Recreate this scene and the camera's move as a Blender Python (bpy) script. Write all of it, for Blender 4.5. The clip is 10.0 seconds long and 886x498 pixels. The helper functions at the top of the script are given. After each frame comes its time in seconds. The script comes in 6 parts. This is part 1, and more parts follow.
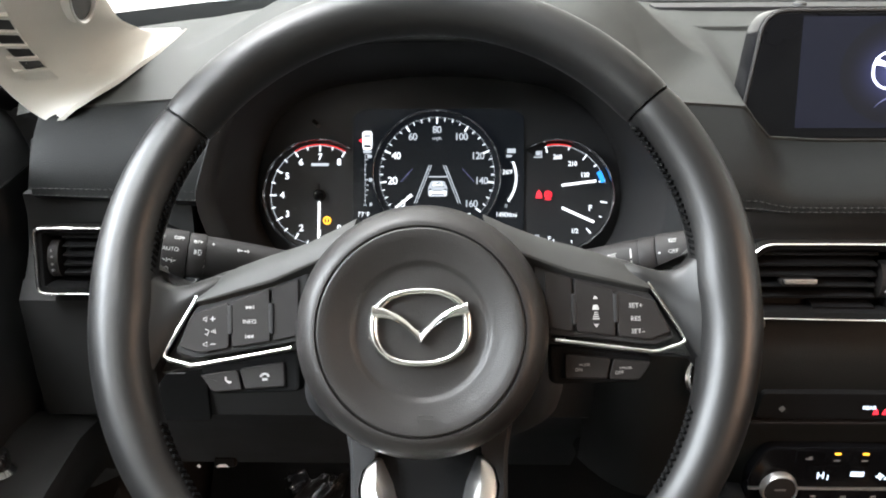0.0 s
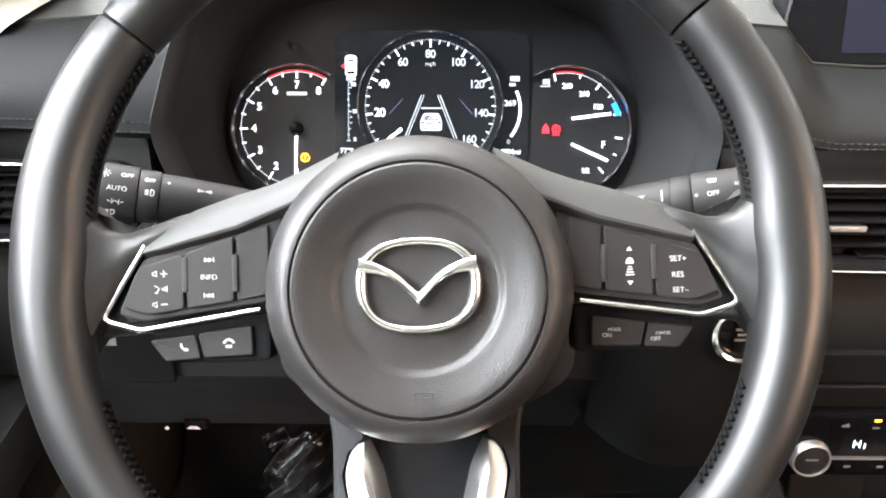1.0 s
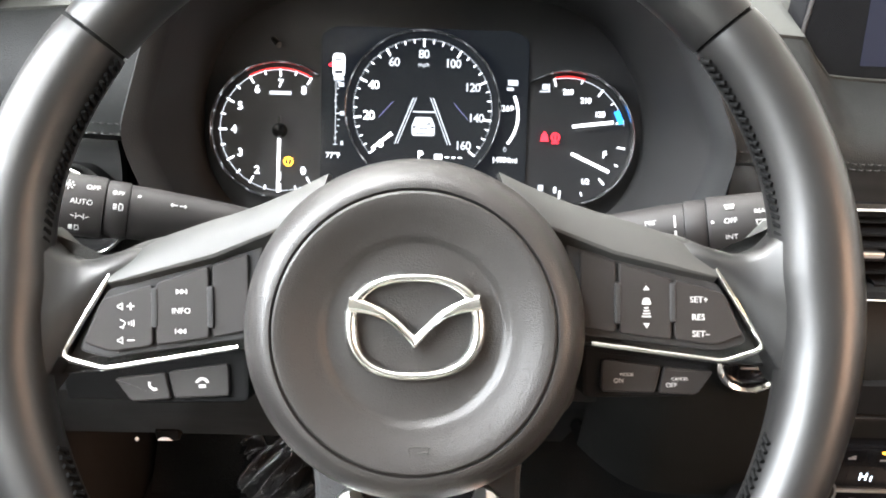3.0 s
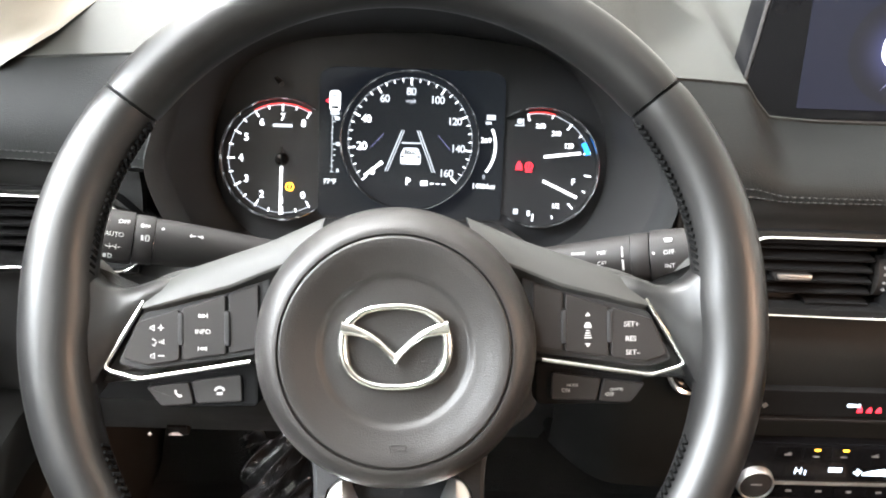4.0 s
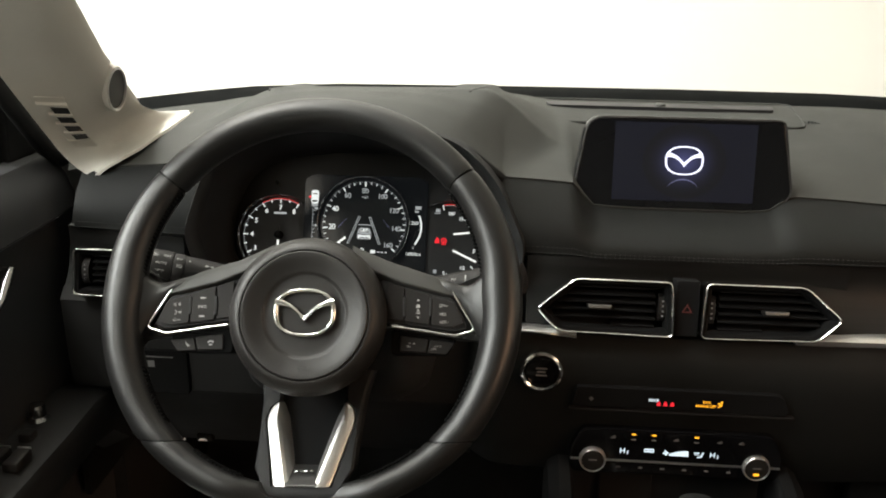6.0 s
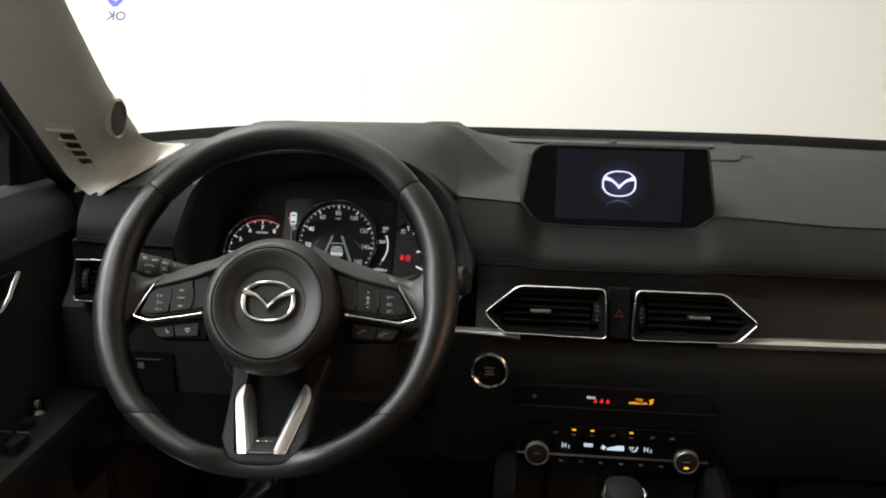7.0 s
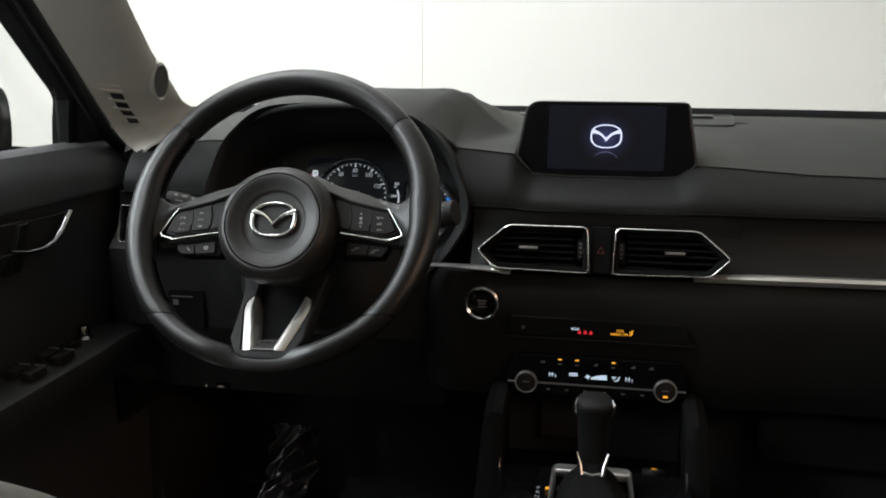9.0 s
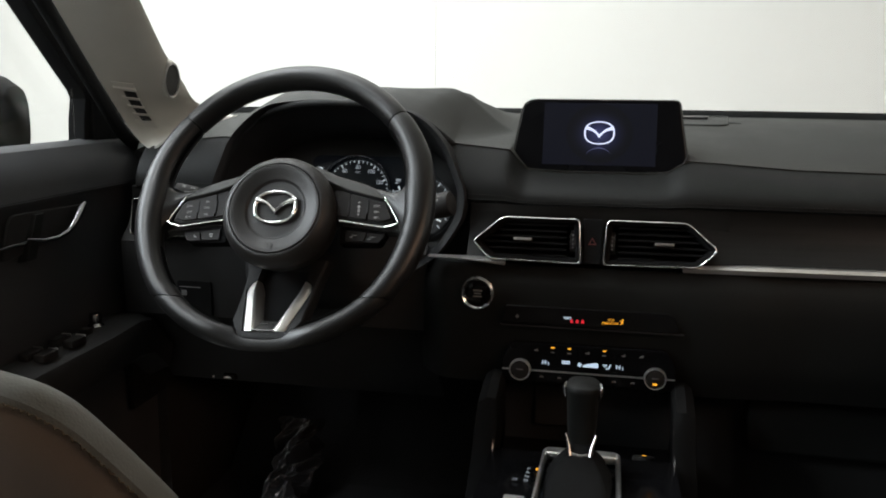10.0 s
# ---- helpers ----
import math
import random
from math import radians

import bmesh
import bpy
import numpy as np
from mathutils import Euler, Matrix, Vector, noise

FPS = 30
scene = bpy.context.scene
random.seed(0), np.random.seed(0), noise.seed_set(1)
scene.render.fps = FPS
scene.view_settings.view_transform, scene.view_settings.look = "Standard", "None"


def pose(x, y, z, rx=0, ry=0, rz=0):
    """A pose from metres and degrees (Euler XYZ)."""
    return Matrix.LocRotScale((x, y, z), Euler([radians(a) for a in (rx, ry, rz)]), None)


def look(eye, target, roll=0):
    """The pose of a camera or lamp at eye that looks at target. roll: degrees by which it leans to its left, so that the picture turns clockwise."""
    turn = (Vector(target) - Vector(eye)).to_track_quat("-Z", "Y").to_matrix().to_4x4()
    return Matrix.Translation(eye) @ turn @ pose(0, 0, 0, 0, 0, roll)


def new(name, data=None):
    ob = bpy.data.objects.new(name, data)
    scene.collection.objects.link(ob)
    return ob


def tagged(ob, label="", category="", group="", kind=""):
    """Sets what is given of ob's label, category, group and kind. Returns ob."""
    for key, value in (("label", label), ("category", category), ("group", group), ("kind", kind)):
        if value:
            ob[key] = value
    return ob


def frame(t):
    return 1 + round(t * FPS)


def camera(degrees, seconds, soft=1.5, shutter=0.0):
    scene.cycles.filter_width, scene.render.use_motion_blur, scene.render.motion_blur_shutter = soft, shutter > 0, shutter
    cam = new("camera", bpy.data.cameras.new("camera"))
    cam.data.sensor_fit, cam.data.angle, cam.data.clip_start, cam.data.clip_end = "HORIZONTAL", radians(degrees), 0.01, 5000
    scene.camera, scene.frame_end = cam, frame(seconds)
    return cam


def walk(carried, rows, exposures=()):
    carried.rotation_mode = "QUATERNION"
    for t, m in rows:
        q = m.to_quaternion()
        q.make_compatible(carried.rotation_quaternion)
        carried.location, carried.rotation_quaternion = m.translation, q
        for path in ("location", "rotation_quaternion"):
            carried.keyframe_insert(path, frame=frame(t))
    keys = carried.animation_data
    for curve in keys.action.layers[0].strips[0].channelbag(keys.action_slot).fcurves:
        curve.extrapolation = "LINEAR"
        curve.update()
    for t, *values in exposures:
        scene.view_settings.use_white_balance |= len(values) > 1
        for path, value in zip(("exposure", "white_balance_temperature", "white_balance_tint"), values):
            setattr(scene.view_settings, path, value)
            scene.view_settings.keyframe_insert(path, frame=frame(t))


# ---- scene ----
cam = camera(54.7, 10.0, 1.9)
PATH = [
    (0, (0.013, 0.027, 1.266), (-0.039, 1.864, 0.476), -0.5),
    (0.5, (0.005, 0.07, 1.247), (-0.029, 1.874, 0.385), -0.1),
    (1, (0.002, 0.105, 1.231), (-0.009, 1.886, 0.321), 0.2),
    (1.5, (-0.002, 0.131, 1.216), (0.002, 1.904, 0.291), 0.9),
    (2, (-0.004, 0.151, 1.203), (0.013, 1.917, 0.264), 1.4),
    (2.5, (-0.006, 0.157, 1.205), (0.025, 1.921, 0.263), 1.9),
    (3, (-0.007, 0.148, 1.233), (0.032, 1.912, 0.29), 2.1),
    (4.5, (0.021, 0.03, 1.302), (0.063, 1.783, 0.341), 2.7),
    (5, (0.067, -0.06, 1.316), (0.03, 1.755, 0.476), 1.6),
    (5.5, (0.117, -0.153, 1.331), (0.011, 1.703, 0.592), 0.8),
    (6, (0.155, -0.237, 1.345), (0.022, 1.646, 0.682), 0.9),
    (6.2, (0.174, -0.268, 1.348), (0.029, 1.622, 0.71), 1.0),
    (7.3, (0.256, -0.383, 1.297), (0.051, 1.551, 0.83), 0.8),
    (7.5, (0.273, -0.401, 1.284), (0.035, 1.534, 0.837), 0.7),
    (8, (0.306, -0.438, 1.262), (0.002, 1.489, 0.821), 0.4),
    (8.5, (0.331, -0.456, 1.234), (0.003, 1.466, 0.786), 0.3),
    (9, (0.348, -0.472, 1.218), (-0.002, 1.452, 0.799), 0.3),
    (9.5, (0.368, -0.492, 1.206), (0.0, 1.435, 0.818), 0.3),
    (10, (0.383, -0.512, 1.192), (-0.008, 1.413, 0.812), 0.4),
]
walk(cam, [(t, look(eye, target, roll)) for t, eye, target, roll in PATH],
     exposures=[(0, 1.35, 6350, 9), (0.5, 1.9, 6300, 10), (1, 2.28, 6350, 10), (2, 2.35, 6500, 11), (3, 2.36, 6450, 10), (4.5, 2.2, 6450, 8), (5, 1.45, 6650, 6),
                (5.5, 0.82, 6800, 6), (6, 0.28, 7050, 6), (7.5, -0.35, 6650, 8), (8, -0.60, 6550, 8), (8.5, -0.72, 6500, 8), (9, -0.40, 6400, 7), (10, -0.35, 6350, 7)])

# ---- light ----
world = bpy.data.worlds.new("booth_air")
scene.world = world
world.use_nodes = True
world.node_tree.nodes["Background"].inputs["Color"].default_value = (1.0, 0.99, 0.96, 1)
world.node_tree.nodes["Background"].inputs["Strength"].default_value = 0.02


def area_lamp(name, x, y, z, sx, sy, power, colour, target):
    lamp = bpy.data.lights.new(name, "AREA")
    lamp.shape, lamp.size, lamp.size_y, lamp.energy, lamp.color = "RECTANGLE", sx, sy, power, colour
    ob = new(name, lamp)
    ob.matrix_basis = look((x, y, z), target)
    return ob


# ---- materials ----
def principled(name, colour, rough, metal=0.0):
    m = bpy.data.materials.new(name)
    m.use_nodes = True
    b = m.node_tree.nodes["Principled BSDF"]
    b.inputs["Base Color"].default_value = (*colour, 1)
    b.inputs["Roughness"].default_value = rough
    b.inputs["Metallic"].default_value = metal
    return m, m.node_tree, b


def surface(name, colour, rough, metal=0.0, grain=700.0, depth=0.15, wear=9.0, spread=0.22, cells=False, coat=0.0, dist=0.0006, sheen=0.5):
    """A surface with fine relief of its own grain and slow variation in tone and gloss."""
    m, t, b = principled(name, colour, rough, metal)
    b.inputs["Specular IOR Level"].default_value = sheen
    coords = t.nodes.new("ShaderNodeTexCoord")
    slow = t.nodes.new("ShaderNodeTexNoise")
    slow.inputs["Scale"].default_value, slow.inputs["Detail"].default_value = wear, 5
    t.links.new(coords.outputs["Object"], slow.inputs["Vector"])
    tone = t.nodes.new("ShaderNodeMapRange")
    tone.inputs["From Min"].default_value, tone.inputs["From Max"].default_value = 0.3, 0.7
    tone.inputs["To Min"].default_value, tone.inputs["To Max"].default_value = 1 - spread, 1 + spread
    t.links.new(slow.outputs["Fac"], tone.inputs["Value"])
    mul = t.nodes.new("ShaderNodeVectorMath")
    mul.operation = "SCALE"
    mul.inputs[0].default_value = colour
    t.links.new(tone.outputs["Result"], mul.inputs["Scale"])
    t.links.new(mul.outputs["Vector"], b.inputs["Base Color"])
    gloss = t.nodes.new("ShaderNodeMapRange")
    gloss.inputs["From Min"].default_value, gloss.inputs["From Max"].default_value = 0.3, 0.7
    gloss.inputs["To Min"].default_value, gloss.inputs["To Max"].default_value = max(0.02, rough * 0.85), min(1.0, rough * 1.15)
    t.links.new(slow.outputs["Color"], gloss.inputs["Value"])
    t.links.new(gloss.outputs["Result"], b.inputs["Roughness"])
    if depth:
        if cells:
            fine = t.nodes.new("ShaderNodeTexVoronoi")
            fine.feature = "SMOOTH_F1"
            out = fine.outputs["Distance"]
        else:
            fine = t.nodes.new("ShaderNodeTexNoise")
            fine.inputs["Detail"].default_value = 4
            out = fine.outputs["Fac"]
        fine.inputs["Scale"].default_value = grain
        t.links.new(coords.outputs["Object"], fine.inputs["Vector"])
        bump = t.nodes.new("ShaderNodeBump")
        bump.inputs["Strength"].default_value, bump.inputs["Distance"].default_value = depth, dist
        t.links.new(out, bump.inputs["Height"])
        t.links.new(bump.outputs["Normal"], b.inputs["Normal"])
    if coat:
        b.inputs["Coat Weight"].default_value, b.inputs["Coat Roughness"].default_value = coat, 0.08
    return m


def glow(name, colour, strength):
    m, t, b = principled(name, (0.01, 0.01, 0.01), 0.5)
    b.inputs["Emission Color"].default_value = (*colour, 1)
    b.inputs["Emission Strength"].default_value = strength
    b.inputs["Roughness"].default_value, b.inputs["Specular IOR Level"].default_value = 0.12, 0.3
    return m


def clear_glass(name, gloss):
    m = bpy.data.materials.new(name)
    m.use_nodes = True
    t = m.node_tree
    t.nodes.clear()
    clear, shine, mix, out = (t.nodes.new(n) for n in ("ShaderNodeBsdfTransparent", "ShaderNodeBsdfGlossy", "ShaderNodeMixShader", "ShaderNodeOutputMaterial"))
    shine.inputs["Roughness"].default_value = 0.03
    mix.inputs["Fac"].default_value = gloss
    t.links.new(clear.outputs[0], mix.inputs[1])
    t.links.new(shine.outputs[0], mix.inputs[2])
    t.links.new(mix.outputs[0], out.inputs["Surface"])
    return m


LEATHER = surface("wheel_leather", (0.0062, 0.0060, 0.0058), 0.39, grain=1800, depth=0.05, cells=True, spread=0.04, sheen=0.46)
HUB = surface("hub_vinyl", (0.0150, 0.0136, 0.0127), 0.42, grain=1900, depth=0.28, cells=True, spread=0.05, sheen=0.42)
SATIN = surface("satin_grey_plastic", (0.030, 0.030, 0.028), 0.52, grain=1800, depth=0.10, spread=0.1, sheen=0.36)
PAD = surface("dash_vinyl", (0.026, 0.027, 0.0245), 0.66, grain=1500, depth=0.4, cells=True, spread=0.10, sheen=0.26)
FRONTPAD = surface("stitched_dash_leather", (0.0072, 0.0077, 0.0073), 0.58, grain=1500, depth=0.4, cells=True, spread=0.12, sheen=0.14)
BLACK = surface("black_plastic", (0.0165, 0.0164, 0.0165), 0.62, grain=1500, depth=0.2, spread=0.15, sheen=0.22)
PIANO = surface("gloss_black", (0.004, 0.004, 0.0045), 0.12, depth=0.0, spread=0.1, coat=0.0, sheen=0.16)
BUTTON = surface("button_plastic", (0.0125, 0.0112, 0.0106), 0.56, grain=2500, depth=0.1, spread=0.1, sheen=0.22)
CHROME = surface("chrome", (0.86, 0.86, 0.84), 0.16, 1.0, depth=0.0, spread=0.06)
BADGE = surface("badge_chrome", (0.70, 0.70, 0.68), 0.19, 1.0, depth=0.0, spread=0.05)
BRUSHED = surface("brushed_grey_metal", (0.13, 0.128, 0.125), 0.52, 1.0, grain=3000, depth=0.1, spread=0.12)
SILVER = surface("satin_silver", (0.78, 0.77, 0.75), 0.36, 1.0, grain=3000, depth=0.05, spread=0.08)
BEIGE = surface("greige_trim", (0.52, 0.50, 0.455), 0.75, grain=900, depth=0.25, spread=0.06)
HEADLINER = surface("headliner_cloth", (0.50, 0.48, 0.44), 0.9, grain=600, depth=0.4, spread=0.05)
MESHGREY = surface("speaker_mesh", (0.12, 0.12, 0.115), 0.6, grain=2200, depth=0.9, cells=True, spread=0.1)
CARPET = surface("black_carpet", (0.026, 0.026, 0.028), 0.95, grain=500, depth=0.9, spread=0.3, dist=0.003)
FILM = surface("dark_plastic_film", (0.032, 0.032, 0.034), 0.10, depth=0.0, coat=1.0, sheen=1.0)
SEAT = surface("seat_leather", (0.19, 0.18, 0.155), 0.55, grain=900, depth=0.35, cells=True, spread=0.12)
SEATREAR = surface("seat_rear_vinyl", (0.44, 0.33, 0.26), 0.6, grain=900, depth=0.35, cells=True, spread=0.12)
THREAD = surface("grey_thread", (0.0150, 0.0148, 0.0140), 0.8, depth=0.0)
TANTHREAD = surface("tan_thread", (0.20, 0.145, 0.09), 0.8, depth=0.0)
DARKTHREAD = surface("dark_thread", (0.004, 0.004, 0.004), 0.9, depth=0.0, sheen=0.05)
WALL = surface("white_booth_paint", (0.64, 0.64, 0.61), 0.9, grain=60, depth=0.03, wear=0.7, spread=0.02)
FLOORPAINT = surface("grey_booth_floor", (0.45, 0.45, 0.44), 0.6, grain=80, depth=0.1, wear=1.5, spread=0.08)
BLUE = surface("blue_ink", (0.03, 0.04, 0.62), 0.5, depth=0.0)
INK = surface("dark_blue_ink", (0.04, 0.04, 0.16), 0.5, depth=0.0)
MARK = surface("white_print_and_glint", (0.33, 0.33, 0.32), 0.6, depth=0.0, spread=0.05)
PRINT = surface("bright_print", (0.80, 0.80, 0.79), 0.55, depth=0.0, spread=0.04)
FAINT = surface("grey_print_and_glint", (0.14, 0.14, 0.14), 0.6, depth=0.0)
FRIT = surface("black_ceramic_band", (0.0022, 0.0026, 0.0026), 0.8, depth=0.0, spread=0.2, sheen=0.03)
DIAL = surface("dial_face", (0.008, 0.008, 0.009), 0.45, depth=0.0, spread=0.1)
LCD = glow("lcd_black", (0.20, 0.28, 0.42), 0.008)
SCREEN = glow("screen_black", (0.04, 0.07, 0.34), 0.022)
SCREEN.node_tree.nodes["Principled BSDF"].inputs["Specular IOR Level"].default_value = 0.05
WHITE = glow("lit_white", (0.88, 0.94, 1.0), 0.80)
DIM = glow("lit_dim_white", (0.72, 0.78, 0.86), 0.40)
NEEDLE = glow("lit_needle", (0.93, 0.96, 1.0), 0.95)
RED = glow("lit_red", (1.0, 0.03, 0.05), 0.85)
DARKRED = glow("lit_dark_red", (0.8, 0.03, 0.03), 0.55)
AMBER = glow("lit_amber", (1.0, 0.42, 0.03), 1.5)
CYAN = glow("lit_blue", (0.03, 0.30, 1.0), 0.8)
ICE = glow("lit_ice", (0.70, 0.84, 1.0), 1.0)
HALO = glow("lit_halo", (0.74, 0.77, 1.0), 1.5)
HAZE = glow("lit_violet", (0.20, 0.21, 0.42), 0.5)
HAZARD = surface("red_print", (0.065, 0.008, 0.007), 0.5, depth=0.0)
DOORPAD = surface("door_vinyl", (0.028, 0.029, 0.031), 0.62, grain=1300, depth=0.3, cells=True, spread=0.12, sheen=0.3)
RUBBER = surface("black_rubber", (0.0065, 0.0065, 0.0066), 0.85, grain=900, depth=0.1, spread=0.15, sheen=0.06)
PANE = clear_glass("window_glass", 0.04)
WOOD = surface("dark_wood_grain", (0.0085, 0.0085, 0.0082), 0.42, grain=260, depth=0.25, wear=30, spread=0.45, sheen=0.24)
stretch = WOOD.node_tree.nodes.new("ShaderNodeMapping")
stretch.inputs["Scale"].default_value = (0.10, 1.0, 3.0)
for link in list(WOOD.node_tree.links):
    if link.from_node.type == "TEX_COORD":
        WOOD.node_tree.links.new(stretch.outputs["Vector"], link.to_socket)
WOOD.node_tree.links.new(WOOD.node_tree.nodes["Texture Coordinate"].outputs["Object"], stretch.inputs["Vector"])
COWL = surface("cowl_vinyl", (0.0135, 0.0138, 0.0142), 0.58, grain=1500, depth=0.3, cells=True, spread=0.1, sheen=0.2)
# Dark glass for the unseen rear panes, which hold back light from behind.
TINT = clear_glass("light_dimming_glass", 0.05)
TINT.node_tree.nodes["Transparent BSDF"].inputs["Color"].default_value = (0.32, 0.33, 0.33, 1)

# ---- making things ----
WORLD = {}
SMALL = {"symbol", "label_bars", "side_scale", "lane_line", "scale", "fine_scale", "grille_dots", "mode_bars", "bars_graphic", "spoke_marking", "wheel_mark"}


def thing(name, m, label, category, group="", kind=""):
    ob = new(name)
    ob.empty_display_size = 0.02
    ob.matrix_basis = m
    WORLD[ob] = m.copy()
    return tagged(ob, label, category, group, kind)


def finish(bm, name, material, sharp=38):
    bmesh.ops.recalc_face_normals(bm, faces=bm.faces[:])
    me = bpy.data.meshes.new(name)
    bm.to_mesh(me)
    bm.free()
    for p in me.polygons:
        p.use_smooth = True
    me.set_sharp_from_angle(angle=radians(sharp))
    me.materials.append(material)
    return me


def part(name, bm, material, parent, label="", m=None, sharp=38):
    """One mesh under a thing or part. m: where it stands in the world; by default its parent's place."""
    me = bm if isinstance(bm, bpy.types.Mesh) else finish(bm, name, material, sharp)
    ob = new(name, me)
    m = WORLD[parent] if m is None else m
    ob.parent = parent
    ob.matrix_parent_inverse = WORLD[parent].inverted()
    ob.matrix_basis = m
    WORLD[ob] = m.copy()
    if label:
        ob["label"] = label
    if name in SMALL:
        ob["kind"] = "stuff"
    return ob


def solid(name, bm, material, label, category, kind="", m=None, sharp=38):
    """A top-level thing of one mesh."""
    ob = new(name, finish(bm, name, material, sharp))
    if m is not None:
        ob.matrix_basis = m
    WORLD[ob] = ob.matrix_basis.copy()
    return tagged(ob, label, category, kind=kind)


def rings(loops, closed=True, caps=True, bm=None):
    """A skin over loops of points; closed: each loop meets its own end."""
    bm = bm or bmesh.new()
    made = [[bm.verts.new(p) for p in loop] for loop in loops]
    n = len(made[0])
    for a, b in zip(made, made[1:]):
        for i in range(n if closed else n - 1):
            j = (i + 1) % n
            bm.faces.new((a[i], a[j], b[j], b[i]))
    if caps and closed:
        bm.faces.new(made[0][::-1])
        bm.faces.new(made[-1])
    return bm


def loop_rings(loops, bm=None):
    """Like rings, but the last loop joins the first again."""
    bm = bm or bmesh.new()
    made = [[bm.verts.new(p) for p in loop] for loop in loops]
    n = len(made[0])
    for k in range(len(made)):
        a, b = made[k], made[(k + 1) % len(made)]
        for i in range(n):
            j = (i + 1) % n
            bm.faces.new((a[i], a[j], b[j], b[i]))
    return bm


def rounded(poly, r, n=4):
    """The corners of a flat outline turned into arcs; r: one radius, or one for each corner."""
    out = []
    k = len(poly)
    for i in range(k):
        p, a, b = Vector(poly[i]), Vector(poly[i - 1]), Vector(poly[(i + 1) % k])
        rad = r[i] if isinstance(r, (list, tuple)) else r
        da, db = (a - p), (b - p)
        cut = min(rad, da.length * 0.48, db.length * 0.48)
        p0, p1 = p + da.normalized() * cut, p + db.normalized() * cut
        for s in range(n + 1):
            t = s / n
            out.append(tuple((1 - t) ** 2 * p0 + 2 * t * (1 - t) * p + t ** 2 * p1))
    return out


def inset(poly, d):
    """An outline moved inwards by d (outwards: minus); counterclockwise outlines."""
    out = []
    k = len(poly)
    area = sum(poly[i][0] * poly[(i + 1) % k][1] - poly[(i + 1) % k][0] * poly[i][1] for i in range(k))
    sign = 1 if area > 0 else -1
    for i in range(k):
        p, a, b = Vector(poly[i]), Vector(poly[i - 1]), Vector(poly[(i + 1) % k])
        u, w = (p - a).normalized(), (b - p).normalized()
        nu, nw = Vector((-u.y, u.x)), Vector((-w.y, w.x))
        mid = nu + nw
        mid = mid / max(0.35, mid.length_squared / 2)
        out.append(tuple(p + mid * d * sign))
    return out


def plate(poly, z0, z1, bevel=0.0, steps=2, bm=None):
    """A flat outline drawn out from z0 to z1, its upper edge rounded."""
    loops = [[(x, y, z0) for x, y in poly]]
    if bevel:
        for s in range(steps + 1):
            a = math.pi / 2 * s / steps
            q = inset(poly, bevel * (1 - math.cos(a)))
            loops.append([(x, y, z1 - bevel + bevel * math.sin(a)) for x, y in q])
        loops.append([(x, y, z1) for x, y in inset(poly, bevel * 1.2)])
    else:
        loops.append([(x, y, z1) for x, y in poly])
    return rings(loops, bm=bm)


def band(poly, profile, bm=None):
    """A moulding along a closed outline; profile: pairs of offset inwards and height."""
    loops = [[(x, y, h) for x, y in inset(poly, d)] for d, h in profile]
    return loop_rings(loops, bm)


def path_band(points, half, z0, z1, bm=None, taper=None):
    """A flat strip of that half width along an open line of points in the plane, with thickness."""
    sec = []
    for i, p in enumerate(points):
        a, b = Vector(points[max(0, i - 1)]), Vector(points[min(len(points) - 1, i + 1)])
        d = (b - a).normalized()
        n = Vector((-d.y, d.x)) * half * (taper[i] if taper else 1)
        q = Vector(p)
        mid = (z0 + z1 * 2) / 3
        sec.append([(*(q - n), z0), (*(q - n * 0.92), mid), (*(q - n * 0.45), z1), (*(q + n * 0.45), z1), (*(q + n * 0.92), mid), (*(q + n), z0)])
    return rings(sec, bm=bm)


def tube(points, radius, n=12, bm=None, flat=1.0, caps=True, up=(0, 0, 1)):
    """A round bar along points; radius: one or one for each point. flat squeezes it along up."""
    loops = []
    pts = [Vector(p) for p in points]
    for i, p in enumerate(pts):
        d = (pts[min(len(pts) - 1, i + 1)] - pts[max(0, i - 1)]).normalized()
        side = d.cross(Vector(up))
        side = side.normalized() if side.length > 1e-5 else d.orthogonal().normalized()
        top = side.cross(d).normalized()
        r = radius[i] if isinstance(radius, (list, tuple)) else radius
        loops.append([tuple(p + side * r * math.cos(2 * math.pi * k / n) + top * r * flat * math.sin(2 * math.pi * k / n)) for k in range(n)])
    return rings(loops, bm=bm, caps=caps)


def lathe(profile, n=40, bm=None, caps=False):
    loops = [[(r * math.cos(2 * math.pi * k / n), r * math.sin(2 * math.pi * k / n), z) for k in range(n)] for r, z in profile]
    return rings(loops, bm=bm, caps=caps)


def box(x0, x1, y0, y1, z0, z1, bm=None, bevel=0.0):
    bm = bm or bmesh.new()
    if bevel:
        poly = rounded([(x0, y0), (x1, y0), (x1, y1), (x0, y1)], bevel, 2)
        return plate(poly, z0, z1, bevel * 0.8, bm=bm)
    return rings([[(x0, y0, z), (x1, y0, z), (x1, y1, z), (x0, y1, z)] for z in (z0, z1)], bm=bm)


